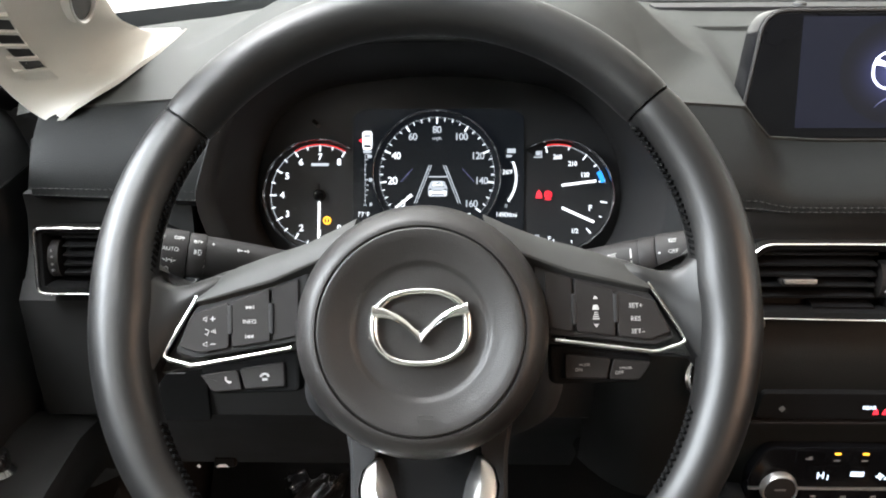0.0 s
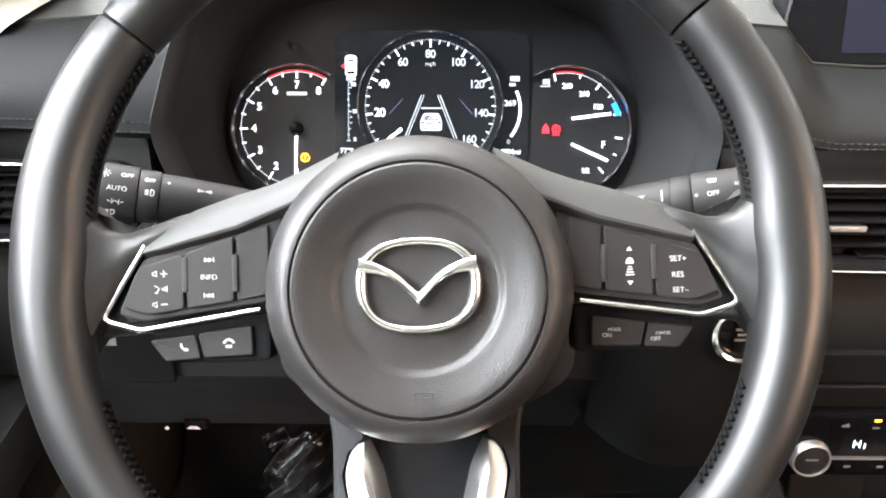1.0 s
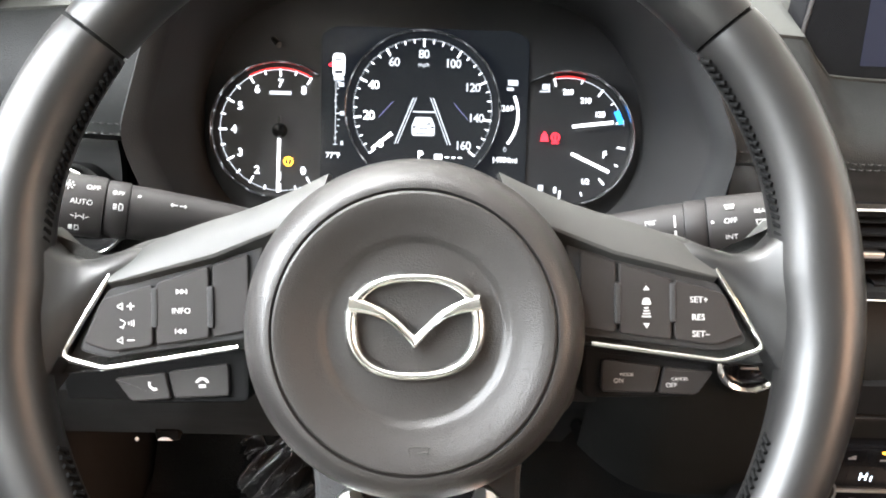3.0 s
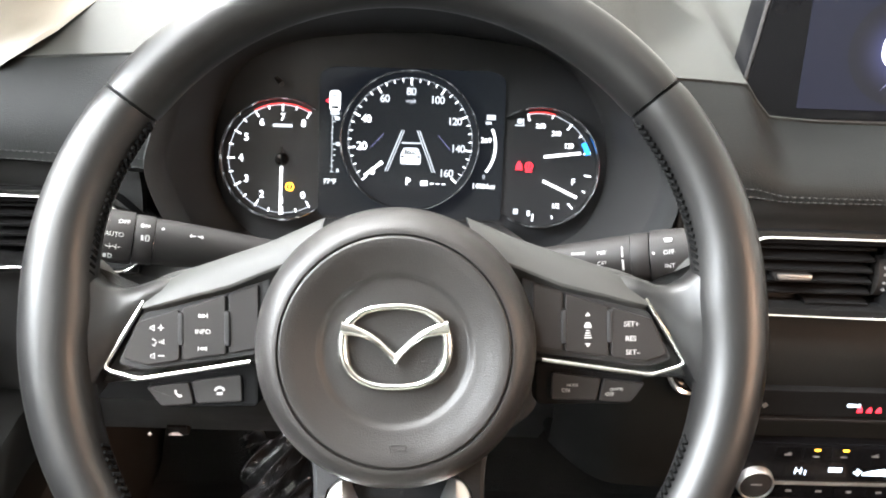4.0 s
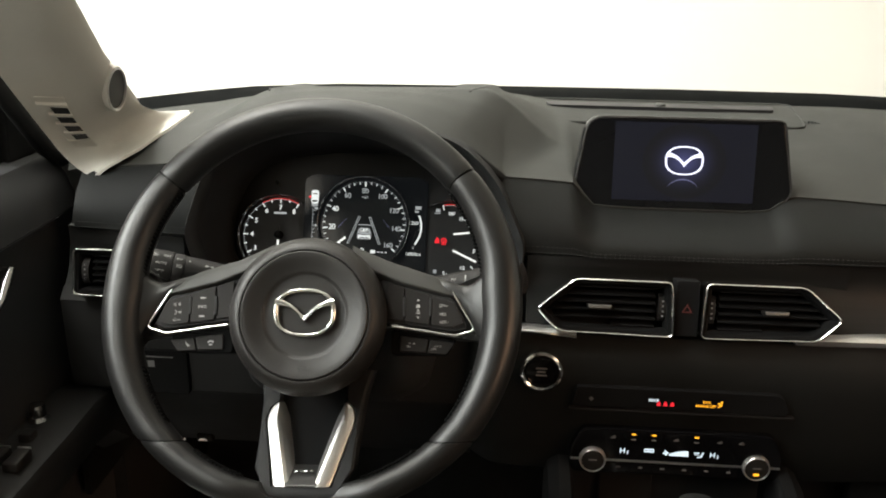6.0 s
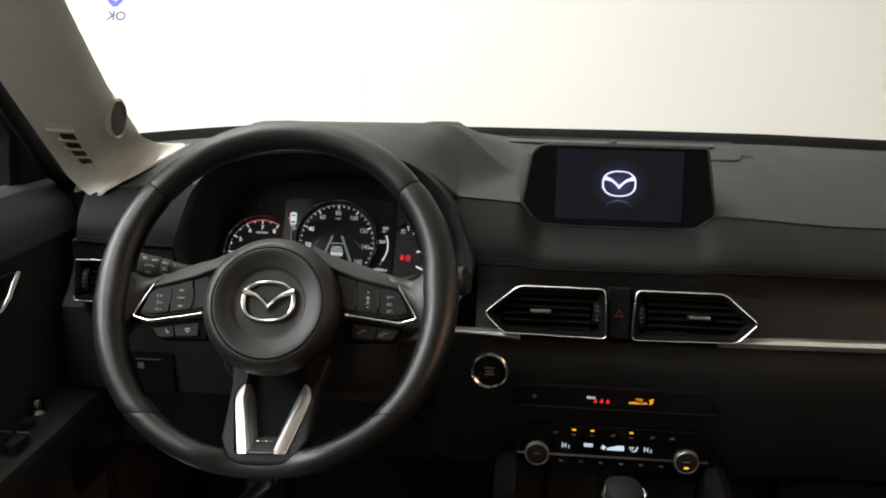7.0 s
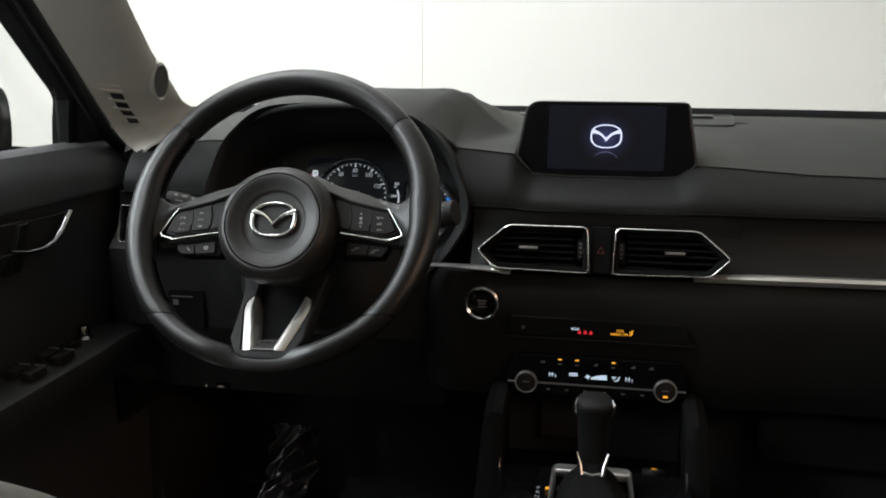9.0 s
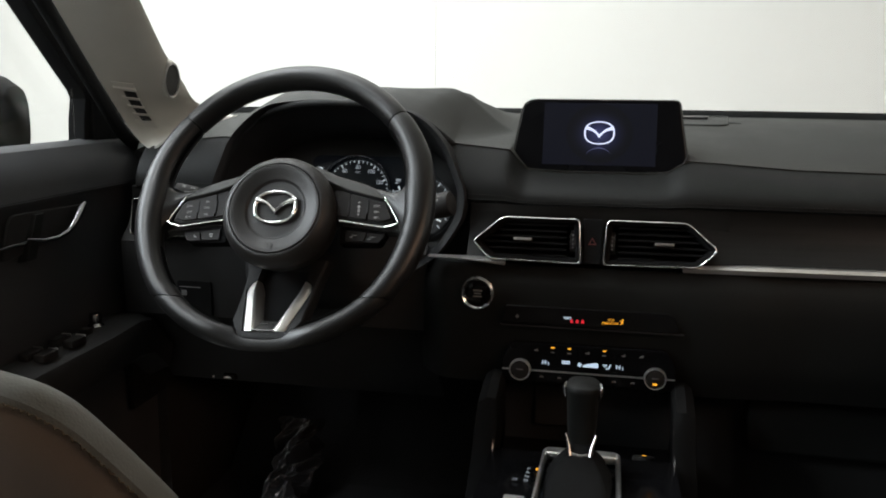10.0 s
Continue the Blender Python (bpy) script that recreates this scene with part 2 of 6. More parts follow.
def sheet(fn, us, vs, thick=0.0, inside=(0.2, -0.1, 1.25)):
    """A surface from fn(u, v), with thickness on the side away from the cabin."""
    bm = bmesh.new()
    rows = [[bm.verts.new(fn(u, v)) for v in vs] for u in us]
    for a, b in zip(rows, rows[1:]):
        for i in range(len(vs) - 1):
            bm.faces.new((a[i], a[i + 1], b[i + 1], b[i]))
    if thick:
        bm.normal_update()
        mid = Vector(inside)
        sign = 1 if sum((v.normal.dot(mid - v.co) > 0) - 0.5 for v in bm.verts) > 0 else -1
        back = [[bm.verts.new(v.co - v.normal * sign * thick) for v in row] for row in rows]
        for a, b in zip(back, back[1:]):
            for i in range(len(vs) - 1):
                bm.faces.new((a[i + 1], a[i], b[i], b[i + 1]))
        for k in range(len(us) - 1):
            for i in (0, len(vs) - 1):
                bm.faces.new((rows[k][i], rows[k + 1][i], back[k + 1][i], back[k][i]))
        for i in range(len(vs) - 1):
            for k in (0, len(us) - 1):
                bm.faces.new((rows[k][i], rows[k][i + 1], back[k][i + 1], back[k][i]))
    return bm


def arc(cx, cy, r, a0, a1, n=24):
    return [(cx + r * math.cos(radians(a0 + (a1 - a0) * k / n)), cy + r * math.sin(radians(a0 + (a1 - a0) * k / n))) for k in range(n + 1)]


def bars(rects, z0, z1, bm=None):
    """Small raised bars: (x, y, width, height, turn in degrees)."""
    bm = bm or bmesh.new()
    for x, y, w, h, turn in rects:
        c, s = math.cos(radians(turn)), math.sin(radians(turn))
        q = [(x + dx * c - dy * s, y + dx * s + dy * c) for dx, dy in ((-w / 2, -h / 2), (w / 2, -h / 2), (w / 2, h / 2), (-w / 2, h / 2))]
        rings([[(*p, z0) for p in q], [(*p, z1) for p in q]], bm=bm)
    return bm


def polys(shapes, z0, z1, bm=None):
    bm = bm or bmesh.new()
    for q in shapes:
        rings([[(*p, z0) for p in q], [(*p, z1) for p in q]], bm=bm)
    return bm


LETTERS = {}


def lettering(body, size, material, bold=0.0, squeeze=1.0):
    """A mesh of the built-in font, centred on its place, lying in the plane."""
    key = (body, size, material.name, bold, squeeze)
    if key not in LETTERS:
        cu = bpy.data.curves.new("lettering", "FONT")
        cu.body, cu.size, cu.align_x, cu.align_y, cu.resolution_u = body, size, "CENTER", "CENTER", 3
        cu.extrude, cu.offset, cu.space_character = 0.00012, bold, squeeze
        ob = bpy.data.objects.new("lettering", cu)
        scene.collection.objects.link(ob)
        me = bpy.data.meshes.new_from_object(ob.evaluated_get(bpy.context.evaluated_depsgraph_get()))
        me.name = "lettering"
        me.materials.clear()
        me.materials.append(material)
        bpy.data.objects.remove(ob)
        LETTERS[key] = me
    return LETTERS[key]


def write(body, size, material, parent, x, y, z=0.0, turn=0.0, bold=0.0, name="lettering", m=None, squeeze=1.0):
    """Lettering at a place in the plane of its parent."""
    place = (WORLD[parent] if m is None else m) @ pose(x, y, z, 0, 0, turn)
    return part(name, lettering(body, size, material, bold, squeeze), material, parent, m=place)


def face(x, y, z, tilt=0.0, turn=0.0):
    """The place of something upright that faces the driver: x right, y up, z towards the driver, leaning back by tilt."""
    return pose(x, y, z, 90 - tilt, 0, 0) @ pose(0, 0, 0, 0, 0, turn)


# ---- the booth ----
def span(a, b, n):
    return [a + (b - a) * k / n for k in range(n + 1)]


ground = solid("ground", box(-30, 30, -30, 30, -0.1, 0.0), FLOORPAINT, "grey painted floor of a photo booth", "floor", "structure")
BX0, BX1, BY0, BY1, BZ = -3.4, 4.1, -7.0, 4.0, 3.4
solid("wall_north", box(BX0, -0.5804, BY1, BY1 + 0.1, 0, BZ), WALL, "white painted booth wall panel", "wall", "structure")
solid("wall_north_panel", box(-0.5796, BX1, BY1 + 0.002, BY1 + 0.1, 0, BZ), WALL, "white painted booth wall panel beside a joint", "wall", "structure")
solid("wall_west", box(BX0 - 0.1, BX0, BY0, BY1 + 0.1, 0, BZ), WALL, "white painted booth side wall", "wall", "structure")
solid("wall_east", box(BX1, BX1 + 0.1, BY0, BY1 + 0.1, 0, BZ), WALL, "white painted booth side wall", "wall", "structure")
solid("wall_south", box(BX0, BX1, BY0 - 0.1, BY0, 0, BZ), WALL, "white painted booth end wall", "wall", "structure")
solid("ceiling", box(BX0 - 0.1, BX1 + 0.1, BY0 - 0.1, BY1 + 0.1, BZ, BZ + 0.1), WALL, "white booth ceiling", "ceiling", "structure")
area_lamp("booth_light_front", -1.1, 2.2, BZ - 0.05, 3.4, 2.4, 66, (1.0, 0.985, 0.95), (-1.1, 2.2, 0))
# Unseen fill lamp, added to send light in through the driver's window.
area_lamp("fill_west", BX0 + 0.3, -0.3, 2.95, 4.0, 0.9, 270, (0.90, 0.95, 1.0), (0.0, 0.1, 1.1))
# Orange fill lamp, added for the warm reflections from the right; no fitting known.
area_lamp("warm_fill_east", BX1 - 0.3, -1.7, 2.6, 2.6, 1.2, 70, (1.0, 0.58, 0.36), (0.4, 0.1, 1.1))
# Unseen fill lamp behind the car, added to lift the wheel and dash.
area_lamp("fill_rear", 0.35, -4.4, BZ - 0.05, 4.0, 2.5, 70, (1.0, 0.96, 0.91), (0.35, -4.4, 0))
area_lamp("booth_light_strip", -1.05, 0.3, BZ - 0.05, 0.5, 4.0, 190, (0.97, 0.98, 1.0), (-1.05, 0.3, 0))

# ---- the cabin's shell ----
CX = 0.355  # the car's middle line
FLOOR = 0.42


def shell(name, bm, material, label, category="trim"):
    return solid(name, bm, material, label, category, "structure")


shell("cabin_floor", box(CX - 0.72, CX + 0.72, -2.2, 1.25, FLOOR - 0.03, FLOOR), CARPET, "black carpeted cabin floor", "floor")
shell("firewall", box(CX - 0.72, CX + 0.72, 1.25, 1.28, FLOOR, 1.070), CARPET, "black carpeted firewall under the dashboard", "wall")
toe = rings([[(x, 1.25, FLOOR), (x, 0.98, FLOOR), (x, 1.25, 0.66)] for x in (CX - 0.71, CX + 0.71)])
shell("toe_board", toe, CARPET, "sloped black carpet toe board of the footwell", "floor")
shell("cabin_rear", box(CX - 0.72, CX + 0.72, -2.2, -2.17, FLOOR, 1.18), BLACK, "dark tailgate lining below the rear glass", "wall")
# Unseen pane, added so that less light falls on the wheel from behind.
shell("rear_dim_pane_back", rings([[(CX - 0.66, -2.185, 1.17), (CX - 0.58, -2.185, 1.57)], [(CX + 0.66, -2.185, 1.17), (CX + 0.58, -2.185, 1.57)]], closed=False, caps=False), TINT, "unseen tinted rear pane added to cut light from behind", "window")
shell("kick_panel", box(-0.50, -0.362, 0.77, 1.25, 0.40, 1.083), BLACK, "black kick panel beside the footwell", "wall")


def roof_line(u, v):
    x = CX + 0.60 * u
    return (x, v, 1.575 - 0.05 * u * u - 0.03 * max(0.0, (v - 0.0) / 0.32) ** 2)


shell("headliner", sheet(roof_line, [k / 8 - 1 for k in range(17)], [-2.2, -1.6, -1.0, -0.5, 0.0, 0.15, 0.32], 0.03), HEADLINER, "pale greige cloth headliner", "ceiling")
for side, tag in ((-1, "left"), (1, "right")):
    for y0, y1 in ((-0.62, -0.46),):
        b = rings([[(CX + side * 0.72, y0, 1.08), (CX + side * 0.72, y1, 1.08), (CX + side * 0.78, y1, 1.08), (CX + side * 0.78, y0, 1.08)],
                   [(CX + side * 0.57, y0, 1.56), (CX + side * 0.57, y1, 1.56), (CX + side * 0.63, y1, 1.56), (CX + side * 0.63, y0, 1.56)]])
        shell("side_pillar_" + tag, b, BEIGE, "greige trimmed pillar between side windows", "pillar")
    shell("roof_rail_" + tag, tube([(CX + side * 0.61, y, 1.545) for y in (-2.2, -1.0, 0.0, 0.32)], 0.035, 10), BEIGE, "greige trimmed roof side rail", "rail")
    shell("rear_side_" + tag, rings([[(CX + side * a, y, z) for a, z in ((0.715, FLOOR), (0.715, 1.09), (0.705, 1.10), (0.765, 1.10), (0.765, FLOOR))] for y in (-2.2, -0.62)]), BLACK, "dark rear door lining below the tinted glass", "wall")
    # Unseen side panes, tinted to dim the light from the rear.
    shell("rear_dim_pane_" + tag, rings([[(CX + side * (0.735 + d), y, 1.09), (CX + side * (0.60 + d), y, 1.55)] for y, d in ((-2.2, 0), (-0.60, 0))], closed=False, caps=False), TINT, "unseen tinted rear side pane added to cut light", "window")
shell("pillar_east", tube([(CX + 0.63, 0.80, 1.09), (CX + 0.62, 0.60, 1.28), (CX + 0.56, 0.30, 1.54)], 0.05, 12), BEIGE, "greige front pillar trim", "pillar")
shell("door_lining_east", box(CX + 0.725, CX + 0.80, -0.55, 1.25, FLOOR, 1.09), BLACK, "black front passenger door lining", "wall")


# ---- windscreen ----
def lerp(table, x):
    for (a, *p), (b, *q) in zip(table, table[1:]):
        if x <= b:
            t = min(1.0, max(0.0, (x - a) / (b - a)))
            return [i + (j - i) * t for i, j in zip(p, q)]
    return list(table[-1][1:])


def base_line(x):
    """Depth at which the dash top meets the black band of the windscreen."""
    return lerp([(-0.37, 0.79), (-0.323, 0.848), (-0.27, 0.910), (-0.218, 0.955), (-0.1, 1.000), (0.17, 1.022), (0.4, 1.032), (0.63, 1.028), (0.9, 0.970), (1.02, 0.87), (1.1, 0.79)], x)[0]


def screen_glass(u, v):
    x = CX + 0.715 * u * (1 - 0.16 * v)
    y0 = base_line(CX + 0.715 * u) + 0.085
    return (x, y0 + (0.30 - y0) * v, 1.140 + 0.40 * v + 0.045 * v * (1 - v) * 2)


ws = shell("window_1", sheet(screen_glass, [k / 10 - 1 for k in range(21)], [k / 8 for k in range(9)]), PANE, "clear sloped windscreen glass", "windscreen")
ws.visible_shadow = False
cowl = rings([[(x, base_line(x) + a, 1.1375 + b) for a, b in ((0, -0.01), (0.0, 0.0008), (0.02, 0.0055), (0.062, 0.0105), (0.070, 0.007), (0.070, -0.02))] for x in span(-0.36, 1.07, 60)])
shell("cowl_panel", rings([[(x, 0.86, 1.098), (x, 0.86, 1.106), (x, 1.00, 1.106), (x, 1.285, 1.066), (x, 1.285, 1.058)] for x in (-0.36, 1.07)]), BLACK, "black panel under the foot of the windscreen", "trim")
shell("windscreen_frit", cowl, FRIT, "black band along the foot of the windscreen", "trim")

# sticker on the glass, read from outside
stick = thing("windscreen_sticker", pose(-0.272, 0.695, 1.339, 65, 0, 0), "small clear windscreen sticker with a blue tick", "sticker")
tick = polys([[(-0.022, 0.013), (-0.016, 0.011), (0.003, -0.005), (0.0145, 0.010), (0.022, 0.010), (0.006, -0.011), (0.000, -0.012), (-0.010, -0.002)]], 0, 0.0006)
part("tick", tick, BLUE, stick, "blue tick mark")
part("lettering", lettering("OK", 0.0165, INK, bold=0.0003), INK, stick, m=WORLD[stick] @ pose(0.006, -0.024, 0.0004) @ Matrix.Diagonal((-1, 1, 1, 1)))

# ---- dashboard ----
dash = thing("dashboard", pose(CX, 0.9, 0.75), "dark grey soft-touch dashboard with stitched leather front", "dashboard")
W0 = Matrix()


# the crease between top and front: x, y, z
CREASE = [(-0.37, 0.735, 1.085), (-0.33, 0.705, 1.098), (-0.20, 0.685, 1.112), (-0.10, 0.70, 1.11), (0.10, 0.69, 1.11), (0.148, 0.676, 1.111), (0.20, 0.690, 1.105), (0.234, 0.697, 1.101), (0.246, 0.701, 1.086), (0.258, 0.704, 1.074), (0.30, 0.7045, 1.0715), (0.42, 0.7045, 1.0715),
          (0.452, 0.7045, 1.074), (0.466, 0.706, 1.084), (0.479, 0.712, 1.089), (0.52, 0.714, 1.087), (0.62, 0.718, 1.080), (0.80, 0.728, 1.076), (1.05, 0.755, 1.074), (1.10, 0.80, 1.07)]


HX = -0.010  # the middle of the gauges
CROWN = [(0.66, 1.166), (0.69, 1.1755), (0.72, 1.1825), (0.76, 1.186), (0.80, 1.1835), (0.86, 1.176), (0.92, 1.1665), (0.945, 1.163), (0.955, 1.158), (0.97, 1.152), (1.0, 1.146), (1.05, 1.141)]


def swell(x, y, z):
    """The hood over the gauges rising out of the dash top."""
    d = abs(x - HX)
    k = min(1.0, max(0.0, (y - 0.67) / 0.13))
    wide = 0.166 + 0.075 * k
    hold = 0.105 + 0.030 * k * min(1.0, max(0.0, (x - HX) / 0.05))
    front = max(0.0, 1 - (d / 0.166) ** 2.8)
    t = min(1.0, max(0.0, (d - hold) / (wide - hold)))
    rear = 1 - t * t * (3 - 2 * t)
    share = front * (1 - k) + rear * k
    crown = lerp(CROWN, y)[0] + 0.022 * (x - HX) * min(1.0, max(0.0, (y - 0.70) / 0.2))
    ear = 0.0045 * max(0.0, min(1.0, (d - 0.098) / 0.006)) * max(0.0, min(1.0, ((0.150 if x < HX else 0.162) - d) / 0.012)) * max(0.0, min(1.0, (y - 0.87) / 0.04)) * max(0.0, min(1.0, (0.957 - y) / 0.012))
    return z + max(0.0, crown - z) * share + ear


def top_pad(x, v):
    cy, cz = lerp(CREASE, x)
    yend = base_line(x) + 0.02
    y = cy + (yend - cy) * v
    z = cz + (1.1385 - cz) * (1 - (1 - v) ** 2.0)
    return (x, y, swell(x, y, z))




def pad_height(x, y):
    cy, cz = lerp(CREASE, x)
    v = min(1.0, max(0.0, (y - cy) / (base_line(x) + 0.02 - cy)))
    return cz + (1.1385 - cz) * (1 - (1 - v) ** 2.0)


def hood(x, v):
    """The top of the dash: over the gauges it reaches forward and rises as a hood."""
    d = abs((x - HX) / 0.166)
    if d >= 1:
        return top_pad(x, v)
    front = 0.662 + (lerp(CREASE, x)[0] - 0.662) * d ** 2.5
    y = front + (base_line(x) + 0.02 - front) * v
    z = lerp([(0.66, 1.104), (0.70, 1.108), (0.80, 1.122), (0.97, 1.1385), (1.1, 1.1385)], y)[0]
    z += (pad_height(x, y) - z) * d ** 5
    return (x, y, swell(x, y, z))


HOODX = [HX + 0.164 * math.sin(math.pi / 2 * k / 30) for k in range(-30, 31)]
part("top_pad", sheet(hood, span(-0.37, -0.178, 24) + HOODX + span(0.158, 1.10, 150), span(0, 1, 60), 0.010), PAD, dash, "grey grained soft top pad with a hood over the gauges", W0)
part("hood_lip", tube([(x, y - 0.001, z - 0.004) for x, y, z in [hood(x, 0) for x in HOODX]], 0.0055, 10, up=(0, 1, 0)), FRONTPAD, dash, "", W0)
for s in (-1, 1):
    seam = [(HX + s * (0.152 - 0.03 * k / 10), 0.935 - 0.145 * k / 10) for k in range(11)]
    part("cover_seam", tube([(x, y, swell(x, y, 1.13) + 0.0002) for x, y in seam], 0.0011, 6), DIAL, dash, "", W0)
tray = rounded([(0.195, 0.905), (0.550, 0.905), (0.565, 1.035), (0.180, 1.035)], 0.02, 4)
part("demister_tray", band(tray, [(0, -0.008), (0, 0.0020), (0.0010, 0.0027), (0.0025, 0.0022), (0.004, -0.004), (0.004, -0.008)]), PAD, dash, "", pose(0, 0, 1.0625, 4.2))
slotp = rounded([(0.215, 0.978), (0.525, 0.978), (0.528, 1.000), (0.212, 1.000)], 0.005, 3)
part("demister_slot", plate(slotp, -0.01, 0.0012), DIAL, dash, "black demister slot", pose(0, 0, 1.0672, 4.2))
part("light_sensor", lathe([(0.0075, 0.0), (0.007, 0.003), (0.005, 0.0045), (0.0, 0.0052)], 20), SATIN, dash, "small domed light sensor", pose(0.372, 0.986, 1.1395))
bm = bmesh.new()
for i in range(5):
    for j in range(5 - i):
        bars([(0.553 + 0.0045 * j + 0.002 * i, 0.928 + 0.006 * i, 0.0022, 0.0022, 45)], 0.0, 0.0008, bm)
part("grille_dots", bm, COWL, dash, "", pose(0, 0.0, 1.1128, 1.2))


# leather front under the crease, each side of the gauges
def front_pad(x, v):
    cy, cz = lerp(CREASE, x)
    edge = lerp([(-0.36, 0.675), (-0.20, 0.655), (0.15, 0.640), (0.50, 0.645), (0.80, 0.655), (1.1, 0.70)], x)[0]
    z = cz - (cz - 1.030) * v
    y = cy + (edge - cy) * (math.sin(min(1.0, v / 0.8) * math.pi / 2) ** 0.9) + 0.012 * max(0, (v - 0.9) / 0.1)
    return (x, y, z - 0.002)


def pad_end(side, v):
    """Where the leather stops against the cowl of the gauges."""
    return -0.168 - 0.022 * v if side < 0 else 0.150 + 0.028 * v


PADV = [0, 0.03, 0.07, 0.12, 0.2, 0.3, 0.4, 0.5, 0.6, 0.7, 0.8, 0.86, 0.9, 0.95, 1.0]
for side, far, n in ((-1, -0.337, 14), (1, 1.09, 150)):
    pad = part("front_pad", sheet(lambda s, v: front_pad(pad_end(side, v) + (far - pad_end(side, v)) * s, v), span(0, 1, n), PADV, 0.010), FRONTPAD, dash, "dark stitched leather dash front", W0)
    bm = bmesh.new()
    a, b = sorted((pad_end(side, 0.85) + side * 0.004, min(far, 0.95)))
    x = a
    while x < b - 0.004:
        for v in (0.80, 0.885):
            p, q = Vector(front_pad(x, v)), Vector(front_pad(x + 0.0032, v))
            tube([p + Vector((0, -0.0004, 0)), (p + q) / 2 + Vector((0, -0.0012, 0)), q + Vector((0, -0.0004, 0))], 0.00042, 5, bm)
        x += 0.0052
    st = part("stitching", bm, THREAD, pad, "grey double stitching", W0)
    st["kind"] = "stuff"


# trim band between the leather and the bright strip
def trim_band(x, v):
    edge = lerp([(-0.36, 0.682), (-0.20, 0.668), (0.15, 0.648), (0.50, 0.652), (0.80, 0.664), (1.1, 0.71)], x)[0]
    y = edge - 0.030 * v + 0.012 * math.sin(math.pi * v)
    return (x, y, 1.033 - 0.073 * v)


for a, b in ((-0.35, -0.208), (0.186, 1.09)):
    part("trim_band", sheet(trim_band, span(a, b, 24), span(0, 1, 8), 0.008), WOOD, dash, "dark wood-look trim band", W0)
strip = rings([[(x, trim_band(x, 1)[1] + dy, 0.959 + dz) for dy, dz in ((0.004, 0.0045 * min(1.0, 0.35 + (x - 0.472) / 0.12)), (-0.006, 0.004 * min(1.0, 0.2 + (x - 0.472) / 0.12)), (-0.010, 0.0), (-0.009, -0.006), (0.004, -0.0065))] for x in span(0.472, 1.09, 36)])
part("bright_strip", strip, SILVER, dash, "satin silver strip across the dash", W0)
strip = rings([[(x, trim_band(x, 1)[1] + dy - 0.004, 0.9605 - 0.09 * max(0, x - 0.19) + dz * k) for dy, dz in ((0.004, 0.0045), (-0.006, 0.004), (-0.010, 0.0), (-0.009, -0.005), (0.004, -0.0055))] for x, k in ((0.135, 0.2), (0.165, 0.3), (0.2, 0.45), (0.24, 0.6))])
part("bright_strip", strip, SILVER, dash, "", W0)


# lower fascia
def fascia(x, v):
    prof = [(0.0, 0.634, 0.956), (0.06, 0.618, 0.952), (0.25, 0.604, 0.925), (0.55, 0.603, 0.87), (0.8, 0.606, 0.82), (0.95, 0.615, 0.785), (1.0, 0.65, 0.775)]
    y, z = lerp(prof, v)
    out = max(0.0, abs(x - CX) - 0.17)
    bulge = 0.010 * min(1, out / 0.1) + max(0, out - 0.3) * 0.10
    turn_in = 0.045 * (max(0.0, 0.165 - x) / 0.05) ** 2
    return (x, y + bulge + turn_in, z)


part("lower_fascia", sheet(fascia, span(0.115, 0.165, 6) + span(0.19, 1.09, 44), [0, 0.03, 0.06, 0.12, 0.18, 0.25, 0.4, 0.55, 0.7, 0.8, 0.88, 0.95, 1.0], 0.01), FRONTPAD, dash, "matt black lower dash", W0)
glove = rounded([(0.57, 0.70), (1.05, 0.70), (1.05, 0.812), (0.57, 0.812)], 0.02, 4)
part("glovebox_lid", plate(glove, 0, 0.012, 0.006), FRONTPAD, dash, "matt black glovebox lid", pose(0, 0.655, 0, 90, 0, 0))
part("glovebox_surround", box(0.50, 1.09, 0.665, 0.70, 0.60, 0.775), BLACK, dash, "", W0)


def knee(x, v):
    prof = [(0.0, 0.655, 0.968), (0.1, 0.642, 0.955), (0.55, 0.643, 0.88), (0.75, 0.648, 0.842), (0.80, 0.660, 0.832), (0.92, 0.72, 0.76), (1.0, 0.775, 0.695), ]
    y, z = lerp(prof, v)
    return (x, y, z)


part("knee_panel", sheet(knee, span(-0.35, 0.125, 24), [0, 0.05, 0.1, 0.3, 0.55, 0.7, 0.75, 0.78, 0.8, 0.86, 0.92, 1.0], 0.01), BLACK, dash, "matt black knee panel under the steering wheel", W0)
# Pale bar in place of the line of light reflected by the panel.
part("knee_glint", box(-0.252, -0.212, 0.6395, 0.648, 0.8440, 0.8462), MARK, dash, "", W0)
part("release_lever", box(-0.250, -0.228, 0.757, 0.785, 0.702, 0.712, bevel=0.003), RUBBER, dash, "", W0)
relm = face(-0.239, 0.7515, 0.7075, 10)
part("release_symbol", polys([[(-0.007, -0.001), (0.007, -0.001), (0.005, 0.0008), (0.003, 0.0022), (-0.003, 0.0022), (-0.005, 0.0008)]], 0, 0.0006), PRINT, dash, "white printed symbol", relm)
part("release_symbol", bars([(-0.025, 0.0, 0.0035, 0.0035, 45)], 0, 0.0006), PRINT, dash, "", relm)
part("switch_block", plate(rounded([(-0.028, -0.030), (0.028, -0.030), (0.028, 0.026), (-0.028, 0.026)], 0.004, 3), 0, 0.004, 0.0015), RUBBER, dash, "", face(-0.232, 0.6425, 0.872, 2))
# The long bar paints the highlight on the block; the square is a symbol.
part("switch_glint_icon", bars([(-0.006, 0.017, 0.034, 0.0012, 0), (-0.016, 0.008, 0.008, 0.008, 0)], 0.004, 0.0046), FAINT, dash, "", face(-0.232, 0.6425, 0.872, 2))
